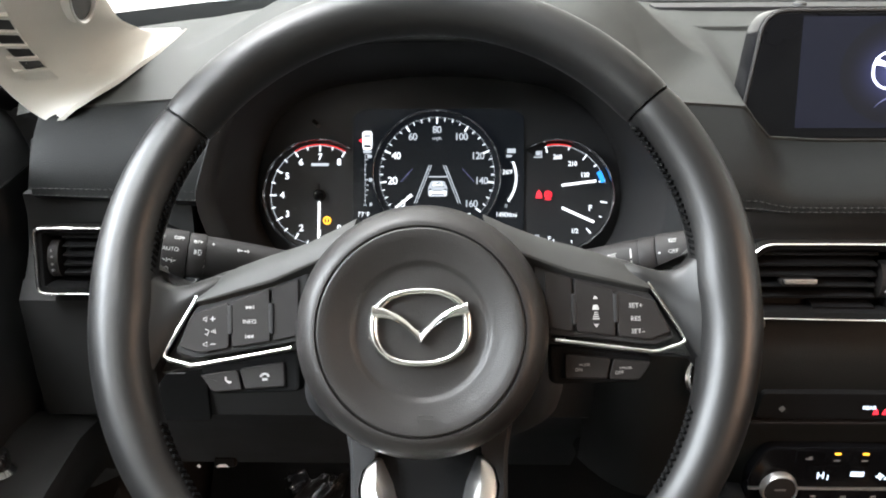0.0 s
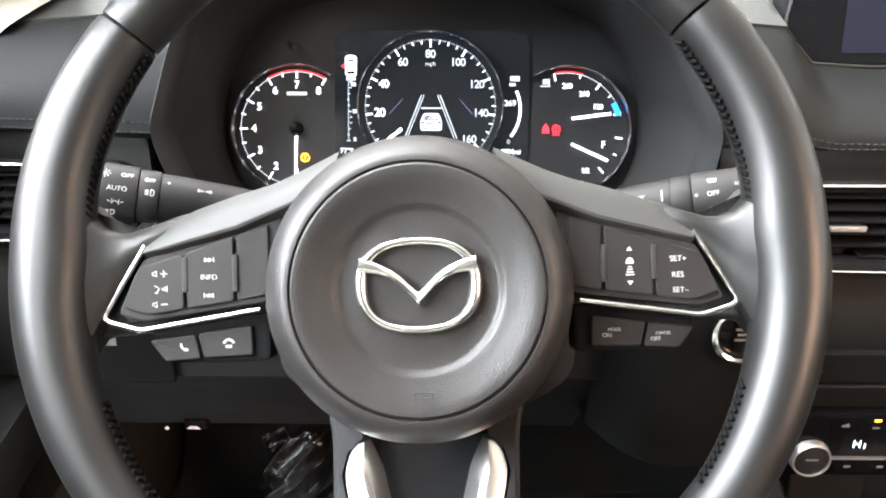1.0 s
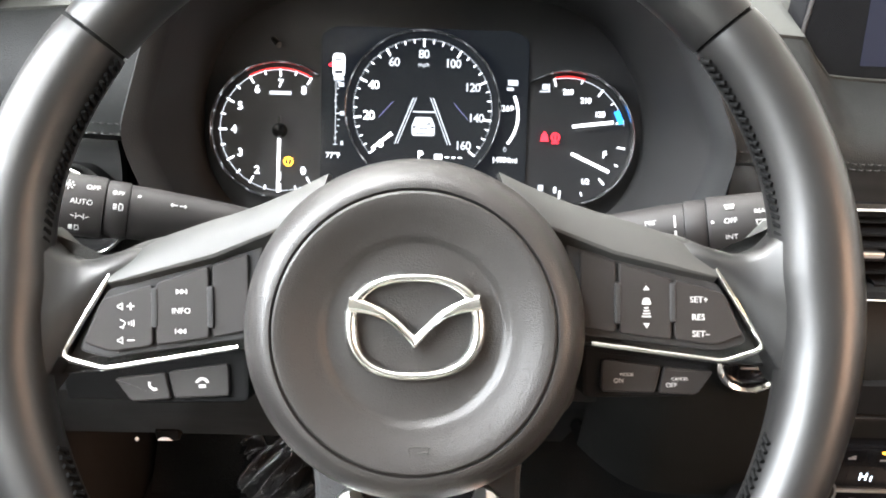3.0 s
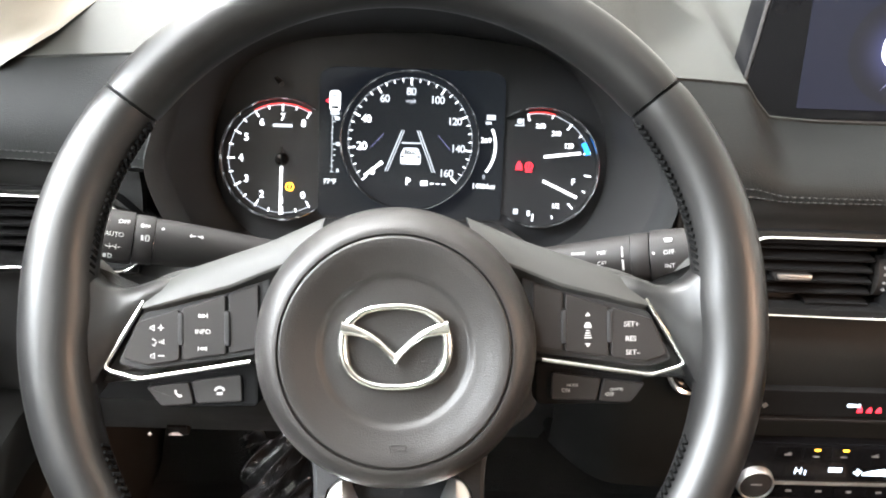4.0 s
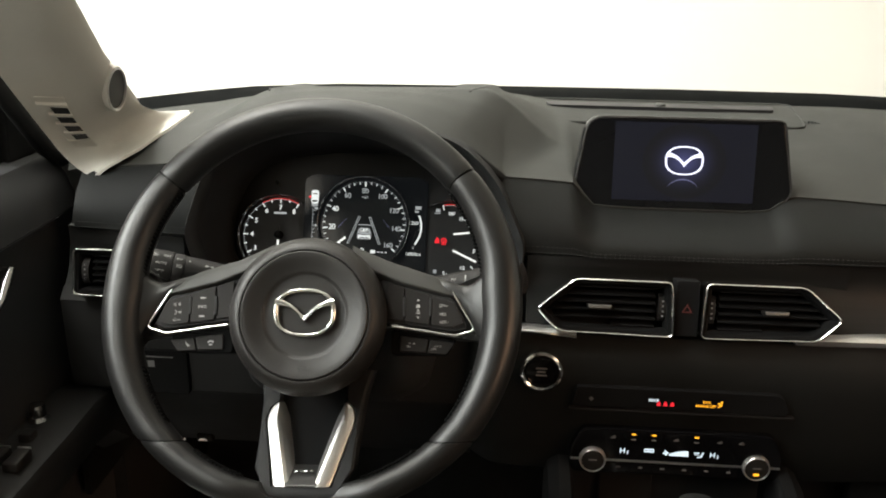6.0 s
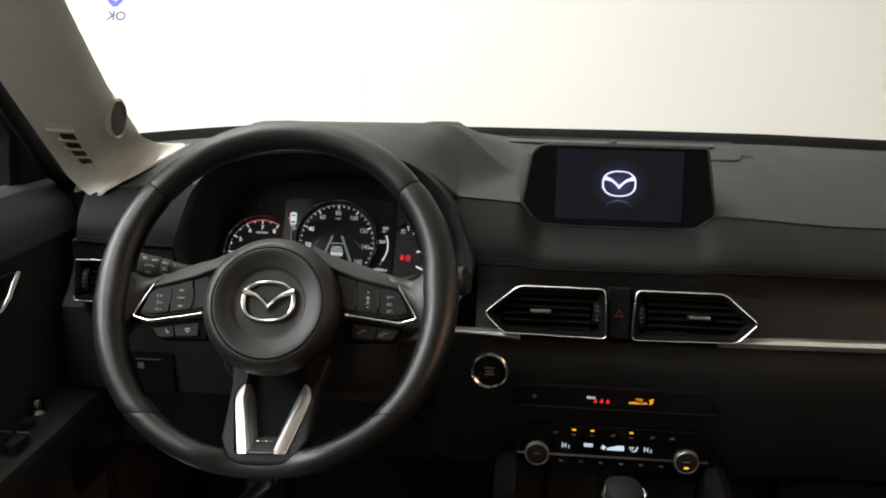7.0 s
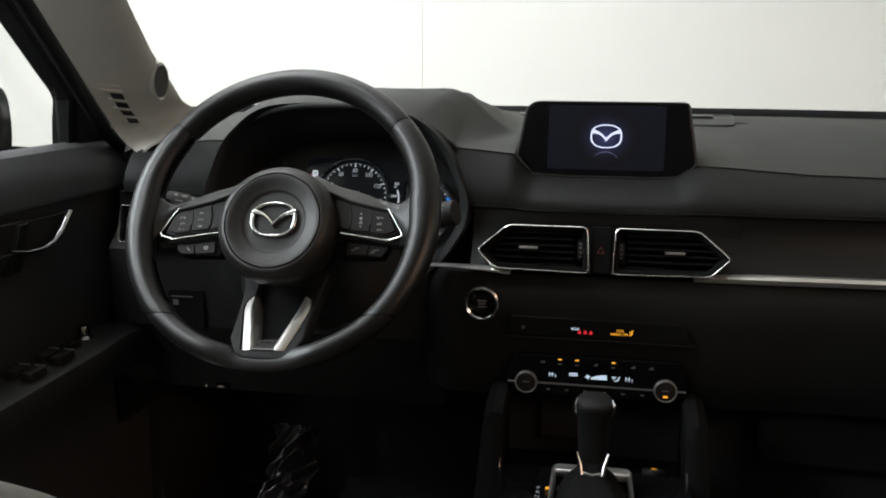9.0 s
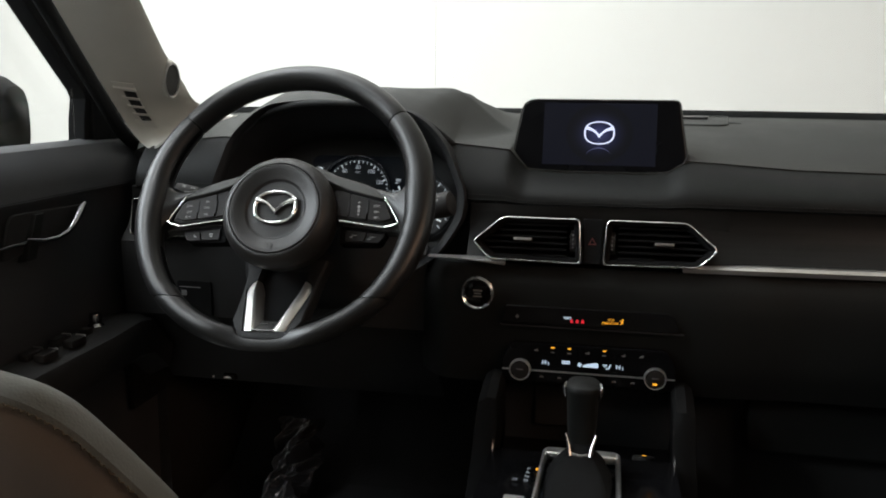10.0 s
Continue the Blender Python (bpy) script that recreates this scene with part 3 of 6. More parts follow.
part("left_end", sheet(lambda u, v: (-0.352, 0.655 + 0.50 * u + 0.075 * v ** 3, 0.68 + 0.385 * v), span(0, 1, 6), span(0, 1, 12), 0.008), FRONTPAD, dash, "", W0)


# ---- gauges ----
GM = face(0, 0.7376, 1.0057, 21.8) @ Matrix.Diagonal((0.985, 0.985, 1, 1))


def dial_y(z):
    """Depth of the leaning dial faces at a height."""
    return 0.7376 + 0.4 * (z - 1.0057)



cluster = thing("instrument_cluster", pose(HX, 0.757, 1.0), "three lit gauges with chrome rings behind the wheel", "gauges")
outer = rounded([(-0.165, 1.112), (-0.12, 1.158), (-0.01, 1.168), (0.10, 1.150), (0.143, 1.112), (0.174, 1.045), (0.170, 1.010), (0.140, 0.960), (0.10, 0.930), (-0.13, 0.930), (-0.160, 0.968), (-0.180, 1.018), (-0.186, 1.045)], [0.02, 0.03, 0.05, 0.03, 0.03, 0.012, 0.012, 0.03, 0.03, 0.03, 0.03, 0.012, 0.012], 5)
inner = rounded([(-0.150, 1.080), (-0.11, 1.098), (-0.01, 1.110), (0.09, 1.098), (0.122, 1.080), (0.150, 1.040), (0.150, 0.990), (0.134, 0.960), (0.10, 0.940), (-0.130, 0.940), (-0.158, 0.962), (-0.172, 0.990), (-0.172, 1.040)], [0.02, 0.03, 0.05, 0.03, 0.03, 0.03, 0.03, 0.03, 0.03, 0.03, 0.03, 0.03, 0.03], 5)
def lip_y(z):
    return 0.664 - 0.030 * min(1.0, max(0.0, (1.15 - z) / 0.10))


wall = [[(x + (xi - x) * s, lip_y(z) + 0.010 + (dial_y(zi) + 0.007 - lip_y(z) - 0.010) * s, z + (zi - z) * s ** 0.8) for (x, z), (xi, zi) in zip(outer, inner)] for s in (0, 0.04, 0.3, 0.6, 0.85, 1.0)]
back = [[(x * 1.02, dial_y(z) + 0.018, z) for x, z in inner]]
part("surround", rings(wall + back, caps=False), BLACK, cluster, "black cowl round the gauges", W0)
lipo = [[(x + (HX - x) * s, lip_y(z) - b, z + (1.02 - z) * s * 0.6) for x, z in outer] for s, b in ((-0.054, -0.030), (-0.050, -0.004), (-0.038, 0.002), (-0.01, -0.001), (0.02, -0.006), (0.03, -0.014))]
part("surround_rim", rings(lipo, caps=False), COWL, cluster, "padded edge of the cowl", W0)
dial_back = plate([(x, z - 1.0) for x, z in inset(inner, -0.012)], -0.014, -0.010)
part("back_plate", dial_back, DIAL, cluster, "", GM)
lcd = rounded([(-0.0885, -0.040), (0.066, -0.040), (0.066, 0.078), (0.055, 0.084), (-0.078, 0.084), (-0.0885, 0.078)], 0.004, 3)
part("display", plate(lcd, -0.0095, -0.0075), LCD, cluster, "dark blue lit display", GM)


def dial_ring(cx, cz, r, wide, name="chrome_ring", a0=0, a1=360):
    pts = [(cx + r * math.cos(radians(a)), cz + r * math.sin(radians(a)), 0) for a in [a0 + (a1 - a0) * k / 72 for k in range(73)]]
    bm = bmesh.new()
    loops = []
    for x, y, z in pts:
        d = Vector((x - cx, y - cz, 0)).normalized()
        loops.append([tuple(Vector((x, y, 0)) + d * a + Vector((0, 0, b))) for a, b in ((-wide, -0.008), (-wide, -0.002), (-wide * 0.3, 0.0025), (wide * 0.5, 0.0035), (wide, 0.001), (wide, -0.008))])
    rings(loops, bm=bm, closed=True, caps=a1 - a0 < 359)
    return bm


def ticks(cx, cz, table, z=-0.0068):
    """angle, radius of the middle, length, width"""
    return bars([(cx + r * math.cos(radians(a)), cz + r * math.sin(radians(a)), ln, w, a) for a, r, ln, w in table], z, z + 0.0004)


RING = surface("dark_chrome", (0.30, 0.30, 0.30), 0.22, 1.0, depth=0.0, spread=0.1)
# speed
speed = part("speedometer", dial_ring(-0.0125, 0.0245, 0.0572, 0.0009), RING, cluster, "round digital speedometer with a thin chrome ring", GM)
SX, SZ = -0.0125, 0.0245


def mph(v):
    return 90 + (80 - v) * 1.63


big = [(mph(v), 0.0490, 0.0058, 0.0014) for v in range(0, 161, 20)]
mid = [(mph(v), 0.0503, 0.0030, 0.0008) for v in range(0, 161, 5) if v % 20]
fine = [(mph(v), 0.0517, 0.0010, 0.0004) for v in range(0, 161)]
part("scale", ticks(SX, SZ, big + mid), WHITE, speed, "", GM)
part("fine_scale", ticks(SX, SZ, fine), DIM, speed, "", GM)
for v in range(0, 161, 20):
    a = mph(v)
    write(str(v), 0.0088 if v != 20 else 0.0095, WHITE if v <= 40 else DIM, speed, SX + 0.0405 * math.cos(radians(a)), SZ + 0.0405 * math.sin(radians(a)), -0.0066, m=GM, bold=0.00012, squeeze=0.9)
write("mph", 0.0048, DIM, speed, SX, SZ + 0.033, -0.0066, m=GM)
a = radians(mph(0) - 2)
part("needle", path_band([(SX + 0.029 * math.cos(a), SZ + 0.029 * math.sin(a)), (SX + 0.048 * math.cos(a), SZ + 0.048 * math.sin(a))], 0.0014, -0.0068, -0.0062, taper=[1, 0.7]), NEEDLE, speed, "", GM)
car = polys([rounded([(-0.0085, -0.0075), (0.0085, -0.0075), (0.0088, 0.000), (0.0060, 0.0065), (-0.0060, 0.0065), (-0.0088, 0.000)], 0.0015, 2)], -0.0068, -0.0064)
carm = GM @ pose(-0.0118, 0.0125, 0)
part("car_graphic", car, DIM, speed, "small grey car picture", carm)
part("car_graphic", polys([rounded([(-0.0056, 0.0010), (0.0056, 0.0010), (0.0046, 0.0052), (-0.0046, 0.0052)], 0.0006, 2)], -0.0063, -0.0060), LCD, speed, "", carm)
part("car_graphic", bars([(0, -0.0022, 0.0075, 0.0008, 0), (0, -0.0056, 0.0120, 0.0012, 0), (-0.0068, -0.0010, 0.0022, 0.0012, 8), (0.0068, -0.0010, 0.0022, 0.0012, -8)], -0.0063, -0.0060), LCD, speed, "", carm)
part("car_graphic", polys([rounded([(-0.0052, 0.0015), (0.0052, 0.0015), (0.0042, 0.0056), (-0.0042, 0.0056)], 0.0006, 2), [(-0.0075, -0.0065), (0.0075, -0.0065), (0.0075, -0.0025), (-0.0075, -0.0025)]], -0.0063, -0.0060), WHITE, speed, "", carm)
part("lane_line", bars([(-0.0262, 0.0160, 0.037, 0.0009, 68.5), (-0.0242, 0.0160, 0.037, 0.0007, 68.5), (0.0020, 0.0160, 0.037, 0.0009, 111.5), (0.0000, 0.0160, 0.037, 0.0007, 111.5), (-0.0115, 0.0228, 0.0165, 0.0011, 0)], -0.0068, -0.0064), DIM, speed, "", GM)
part("lane_line", bars([(-0.040, 0.024, 0.016, 0.0004, 48), (0.016, 0.024, 0.016, 0.0004, 132)], -0.0068, -0.0064), HAZE, speed, "", GM)
write("P", 0.0085, WHITE, speed, -0.0135, -0.0095, -0.0066, m=GM, bold=0.0002)
part("bars_graphic", bars([(0.000, -0.0102, 0.006, 0.004, 0), (0.0066, -0.0105, 0.003, 0.001, 0), (0.0115, -0.0105, 0.003, 0.001, 0), (0.0164, -0.0105, 0.003, 0.001, 0)], -0.0068, -0.0064), WHITE, speed, "", GM)
# side bars of the display
part("side_scale", bars([(-0.0765 + 0.0012 * math.cos(k), 0.043 - 0.0046 * k, 0.0030 if k % 5 == 0 else 0.0018, 0.0008, 0) for k in range(11)] + [(-0.0775, 0.0205, 0.0004, 0.046, 0)], -0.0068, -0.0064), DIM, cluster, "", GM)
part("label_bars", bars([(-0.0755, 0.0455, 0.0075, 0.0026, 0), (-0.0735, 0.0412, 0.004, 0.0030, 0), (-0.0725, 0.020, 0.0035, 0.003, 0), (-0.0725, -0.002, 0.002, 0.003, 0)], -0.0068, -0.0064), DIM, cluster, "", GM)
part("top_view_car", plate(rounded([(-0.0044, -0.0085), (0.0044, -0.0085), (0.0046, 0.0085), (-0.0046, 0.0085)], 0.003, 3), -0.0068, -0.0062), WHITE, cluster, "white car seen from above on the display", GM @ pose(-0.0755, 0.0555, 0))
part("top_view_car", bars([(0, -0.0052, 0.006, 0.0022, 0), (0, 0.004, 0.0055, 0.0014, 0)], -0.006, -0.0058), LCD, cluster, "", GM @ pose(-0.0755, 0.0555, 0))
part("door_warning", polys([[(-0.0835, 0.0555), (-0.0805, 0.0535), (-0.0805, 0.0575)]], -0.0066, -0.0062), RED, cluster, "red warning arrow", GM)
write("77°F", 0.0060, WHITE, cluster, -0.0790, -0.0115, -0.0066, m=GM)
part("range_arc", path_band(arc(0.0245, 0.022, 0.0345, 25, -38, 18), 0.0011, -0.0068, -0.0064), WHITE, cluster, "", GM)
part("label_bars", bars([(0.0545, 0.0462, 0.0075, 0.004, 0), (0.0525, 0.0415, 0.005, 0.0022, 0)], -0.0068, -0.0064), DIM, cluster, "", GM)
write("269", 0.0062, WHITE, cluster, 0.0510, 0.0270, -0.0066, m=GM)
write("0", 0.0050, DIM, cluster, 0.0500, -0.0035, -0.0066, m=GM)
write("14904mi", 0.0062, WHITE, cluster, 0.0500, -0.0115, -0.0066, m=GM, squeeze=0.9)

# engine speed
TX, TZ = -0.1185, 0.006
tach = part("rev_counter", dial_ring(TX, TZ, 0.0500, 0.0009, a0=55, a1=305), RING, cluster, "round rev counter with a white needle", GM)


def rev(v):
    return 90 + (7 - v) * 30


part("scale", ticks(TX, TZ, [(rev(v), 0.0428, 0.0062, 0.0013) for v in range(9)] + [(rev(v + 0.5), 0.0440, 0.0036, 0.0011) for v in range(8)]), WHITE, tach, "", GM)
part("scale_line", path_band(arc(TX, TZ, 0.0448, 58, 302, 60), 0.00025, -0.0068, -0.0065), DIM, tach, "", GM)
part("red_zone", path_band(arc(TX, TZ, 0.0458, 60, 120, 20), 0.0006, -0.0064, -0.0060), DARKRED, tach, "red zone arc", GM)
for v in range(9):
    write(str(v), 0.0082, WHITE, tach, TX + 0.0345 * math.cos(radians(rev(v))), TZ + 0.0345 * math.sin(radians(rev(v))), -0.0066, m=GM, bold=0.00015)
part("label_bars", bars([(TX, TZ + 0.0278, 0.016, 0.0026, 0)], -0.0068, -0.0064), DIM, tach, "", GM)
part("needle", path_band([(TX - 0.001, TZ - 0.046), (TX, TZ - 0.006)], 0.0012, -0.002, -0.0008, taper=[0.75, 1]), NEEDLE, tach, "white needle", GM)
bm = lathe([(0.0054, -0.007), (0.0052, 0.0005), (0.0043, 0.0022), (0.0, 0.0026)], 24)
part("needle_cap", bm, PIANO, tach, "", GM @ pose(TX, TZ, 0))
part("needle_tail", path_band([(TX, TZ + 0.004), (TX, TZ + 0.0105)], 0.0012, -0.002, -0.0006), BLACK, tach, "", GM)
part("tyre_warning", loop_rings([[(TX + 0.0062 + r * math.cos(a) * 1.0, TZ - 0.0228 + r * math.sin(a), z) for a in [2 * math.pi * k / 20 for k in range(20)]] for r, z in ((0.0036, -0.0068), (0.0036, -0.0062), (0.0026, -0.0062), (0.0026, -0.0068))]), AMBER, tach, "amber tyre pressure light", GM)
part("tyre_warning", bars([(TX + 0.0062, TZ - 0.0222, 0.0009, 0.0032, 0), (TX + 0.0062, TZ - 0.0250, 0.0009, 0.0009, 0)], -0.0066, -0.0062), AMBER, tach, "", GM)

# temperature and fuel
RX, RZ = 0.0955, 0.006
fuel = part("temperature_fuel_gauge", dial_ring(RX, RZ, 0.0496, 0.0009, a0=-125, a1=125), RING, cluster, "round temperature and fuel gauge", GM)
part("scale", ticks(RX, RZ, [(103, 0.0425, 0.006, 0.0013), (76, 0.0435, 0.003, 0.001), (54, 0.0425, 0.006, 0.0013), (38, 0.0435, 0.003, 0.001), (18, 0.0425, 0.006, 0.0013), (-8, 0.0425, 0.006, 0.0013), (-26, 0.0435, 0.003, 0.001), (-48, 0.0425, 0.006, 0.0013), (-72, 0.0435, 0.003, 0.001), (-94, 0.0425, 0.006, 0.0013)]), WHITE, fuel, "", GM)
part("scale_line", path_band(arc(RX, RZ, 0.0448, 14, 105, 30), 0.00025, -0.0068, -0.0065), DIM, fuel, "", GM)
part("red_zone", path_band(arc(RX, RZ, 0.0458, 74, 102, 12), 0.0006, -0.0064, -0.0060), DARKRED, fuel, "red zone arc", GM)
part("cold_zone", path_band(arc(RX, RZ, 0.0430, 16, 30, 6), 0.0022, -0.0064, -0.0060), CYAN, fuel, "blue cold zone", GM)
for body, x, z in (("260", 0.0960, 0.0405), ("210", 0.1095, 0.0345), ("120", 0.1205, 0.0245), ("F", 0.1255, -0.0055), ("1/2", 0.1115, -0.0260), ("E", 0.0890, -0.0330)):
    write(body, 0.0058 if body != "F" else 0.0075, WHITE, fuel, x, z, -0.0066, m=GM, bold=0.0001, squeeze=0.9)
part("symbol", bars([(0.0785, 0.0440, 0.004, 0.004, 0), (0.0785, 0.0405, 0.008, 0.001, 0), (0.0815, 0.0435, 0.001, 0.0055, 0), (0.078, -0.0315, 0.004, 0.0045, 0)], -0.0068, -0.0064), DIM, fuel, "", GM)
part("needle", path_band([(0.0995, 0.0150), (0.1300, 0.0190)], 0.0012, -0.003, -0.002), NEEDLE, fuel, "white needle", GM)
part("needle", path_band([(0.0995, -0.0050), (0.1285, -0.0180)], 0.0012, -0.003, -0.002), NEEDLE, fuel, "white needle", GM)
part("belt_light", polys([[(0.0765, 0.0035), (0.0825, 0.0035), (0.0818, 0.0080), (0.0795, 0.0112), (0.0772, 0.0080)]], -0.0066, -0.0062), RED, fuel, "red seat belt light", GM)
part("brake_light", loop_rings([[(0.0877 + r * math.cos(a), 0.0068 + r * math.sin(a), z) for a in [2 * math.pi * k / 20 for k in range(20)]] for r, z in ((0.0035, -0.0066), (0.0035, -0.0062), (0.0022, -0.0062), (0.0022, -0.0066))]), RED, fuel, "red brake light", GM)
part("brake_light", bars([(0.0877, 0.0068, 0.0012, 0.0036, 0), (0.0877, 0.0025, 0.006, 0.001, 0)], -0.0066, -0.0062), RED, fuel, "", GM)
part("reset_stalk", tube([(-0.122, 0.0715, 0.004), (-0.1165, 0.0665, 0.012)], 0.0022, 10), SATIN, cluster, "small grey trip reset pin", GM)

# ---- screen on the dash ----
SM = face(CX + 0.001, 0.7165, 1.124, 11)
screen = thing("infotainment_screen", SM, "gloss black display standing on the dash, start-up emblem lit", "screen")
hs = rounded([(-0.109, 0.049), (0.109, 0.049), (0.1225, -0.034), (0.104, -0.0560), (-0.104, -0.0560), (-0.1225, -0.034)][::-1], [0.02, 0.022, 0.02, 0.008, 0.008, 0.02][::1], 5)
part("housing", plate(hs, -0.030, 0.0, 0.004, 3), PIANO, screen, "black housing")
part("glass", plate(inset(hs, 0.0035), -0.001, 0.0014, 0.0008), PIANO, screen, "gloss black front")
part("edge_trim", band(inset(hs, 0.001), [(0, -0.002), (0, 0.0012), (0.001, 0.0018), (0.002, 0.0012), (0.002, -0.002)]), BUTTON, screen, "thin edge of the housing")
part("lit_area", plate(rounded([(-0.078, -0.0445), (0.078, -0.0445), (0.078, 0.0425), (-0.078, 0.0425)], 0.001, 2), 0.0, 0.0019), SCREEN, screen, "dark blue lit panel")


def emblem(w, h, lw, z0, z1):
    """The outline of an oval badge with a winged V inside, as closed mouldings."""
    bm = bmesh.new()
    turn = [2 * math.pi * k / 64 for k in range(64)]
    oval = [Vector((w * math.copysign(abs(math.cos(a)) ** 0.86, math.cos(a)), h * math.copysign(abs(math.sin(a)) ** 0.80, math.sin(a)))) for a in turn]
    loops = []
    for f, k in ((0.0, 0.0), (0.02, 0.40), (0.14, 0.74), (0.34, 0.96), (0.50, 1.0), (0.66, 0.94), (0.84, 0.70), (0.97, 0.36), (1.0, 0.0)):
        ring = []
        for i, a in enumerate(turn):
            d = (oval[(i + 1) % 64] - oval[i - 1]).normalized()
            wide = lw * (0.86 + 0.30 * abs(math.cos(a)) ** 2.5)
            p = oval[i] + Vector((-d.y, d.x)) * wide * f
            ring.append((p.x, p.y, z0 + (z1 - z0) * k))
        loops.append(ring)
    loop_rings(loops, bm)
    mid = (z0 + z1) / 2
    for s in (-1, 1):
        up = [(s * w * a, h * b) for a, b in ((0.90, 0.60), (0.74, 0.53), (0.58, 0.45), (0.42, 0.35), (0.27, 0.21), (0.13, 0.03), (0, -0.13))]
        lo = [(s * w * a, h * b) for a, b in ((0.93, 0.24), (0.76, 0.235), (0.60, 0.20), (0.44, 0.13), (0.28, -0.02), (0.13, -0.22), (0, -0.44))]
        loops = []
        for (ux, uy), (lx, ly) in zip(up, lo):
            sec = [(ux, uy, z0)]
            for f, k in ((0.0, 0.45), (0.05, 0.78), (0.16, 0.98), (0.60, 1.18), (0.80, 1.06), (0.95, 0.72), (1.0, 0.40)):
                sec.append((ux + (lx - ux) * f, uy + (ly - uy) * f, z0 + (z1 - z0) * k))
            loops.append(sec + [(lx, ly, z0)])
        rings(loops, bm=bm)
    return bm


em = part("start_up_emblem", emblem(0.0212, 0.0162, 0.0020, 0.0019, 0.0026), HALO, screen, "white glowing oval emblem")
em.matrix_basis = SM @ pose(0.000, 0.001, 0)
WORLD[em] = em.matrix_basis.copy()
part("emblem_reflection", path_band(arc(0, -0.041, 0.021, 35, 145, 20), 0.0009, 0.0019, 0.0023, taper=[min(k, 20 - k) / 10 + 0.05 for k in range(21)]), HAZE, screen, "faint mirrored arc below the emblem")
GLOWING = bpy.data.materials.new("screen_glow")
GLOWING.use_nodes = True
gt = GLOWING.node_tree
gb = gt.nodes["Principled BSDF"]
gb.inputs["Base Color"].default_value, gb.inputs["Roughness"].default_value, gb.inputs["Specular IOR Level"].default_value = (0.01, 0.01, 0.01, 1), 0.12, 0.05
gc, gg, gm, gp = (gt.nodes.new(n) for n in ("ShaderNodeTexCoord", "ShaderNodeTexGradient", "ShaderNodeMapping", "ShaderNodeMath"))
gg.gradient_type = "SPHERICAL"
gm.inputs["Scale"].default_value = (1 / 0.046, 1 / 0.040, 1)
gp.operation, gp.inputs[1].default_value = "POWER", 2.4
gt.links.new(gc.outputs["Object"], gm.inputs["Vector"])
gt.links.new(gm.outputs["Vector"], gg.inputs["Vector"])
gt.links.new(gg.outputs["Fac"], gp.inputs[0])
ga = gt.nodes.new("ShaderNodeMath")
ga.operation, ga.inputs[1].default_value, ga.inputs[2].default_value = "MULTIPLY_ADD", 0.26, 0.0055
gt.links.new(gp.outputs[0], ga.inputs[0])
gt.links.new(ga.outputs[0], gb.inputs["Emission Strength"])
gb.inputs["Emission Color"].default_value = (0.20, 0.22, 0.62, 1)
part("emblem_glow", plate([(0.046 * math.cos(a), 0.0415 * math.sin(a)) for a in [2 * math.pi * k / 48 for k in range(48)]], 0.0, 0.00195), GLOWING, screen, "soft violet glow behind the emblem")
part("screen_foot", rings([[(x, 0.735 + a, 1.062 + b) for a, b in ((-0.02, 0.0), (-0.02, 0.03), (0.03, 0.045), (0.06, 0.03), (0.06, 0.0))] for x in (CX - 0.10, CX + 0.10)]), BLACK, screen, "", W0)

# ---- air vents ----
VT = 13


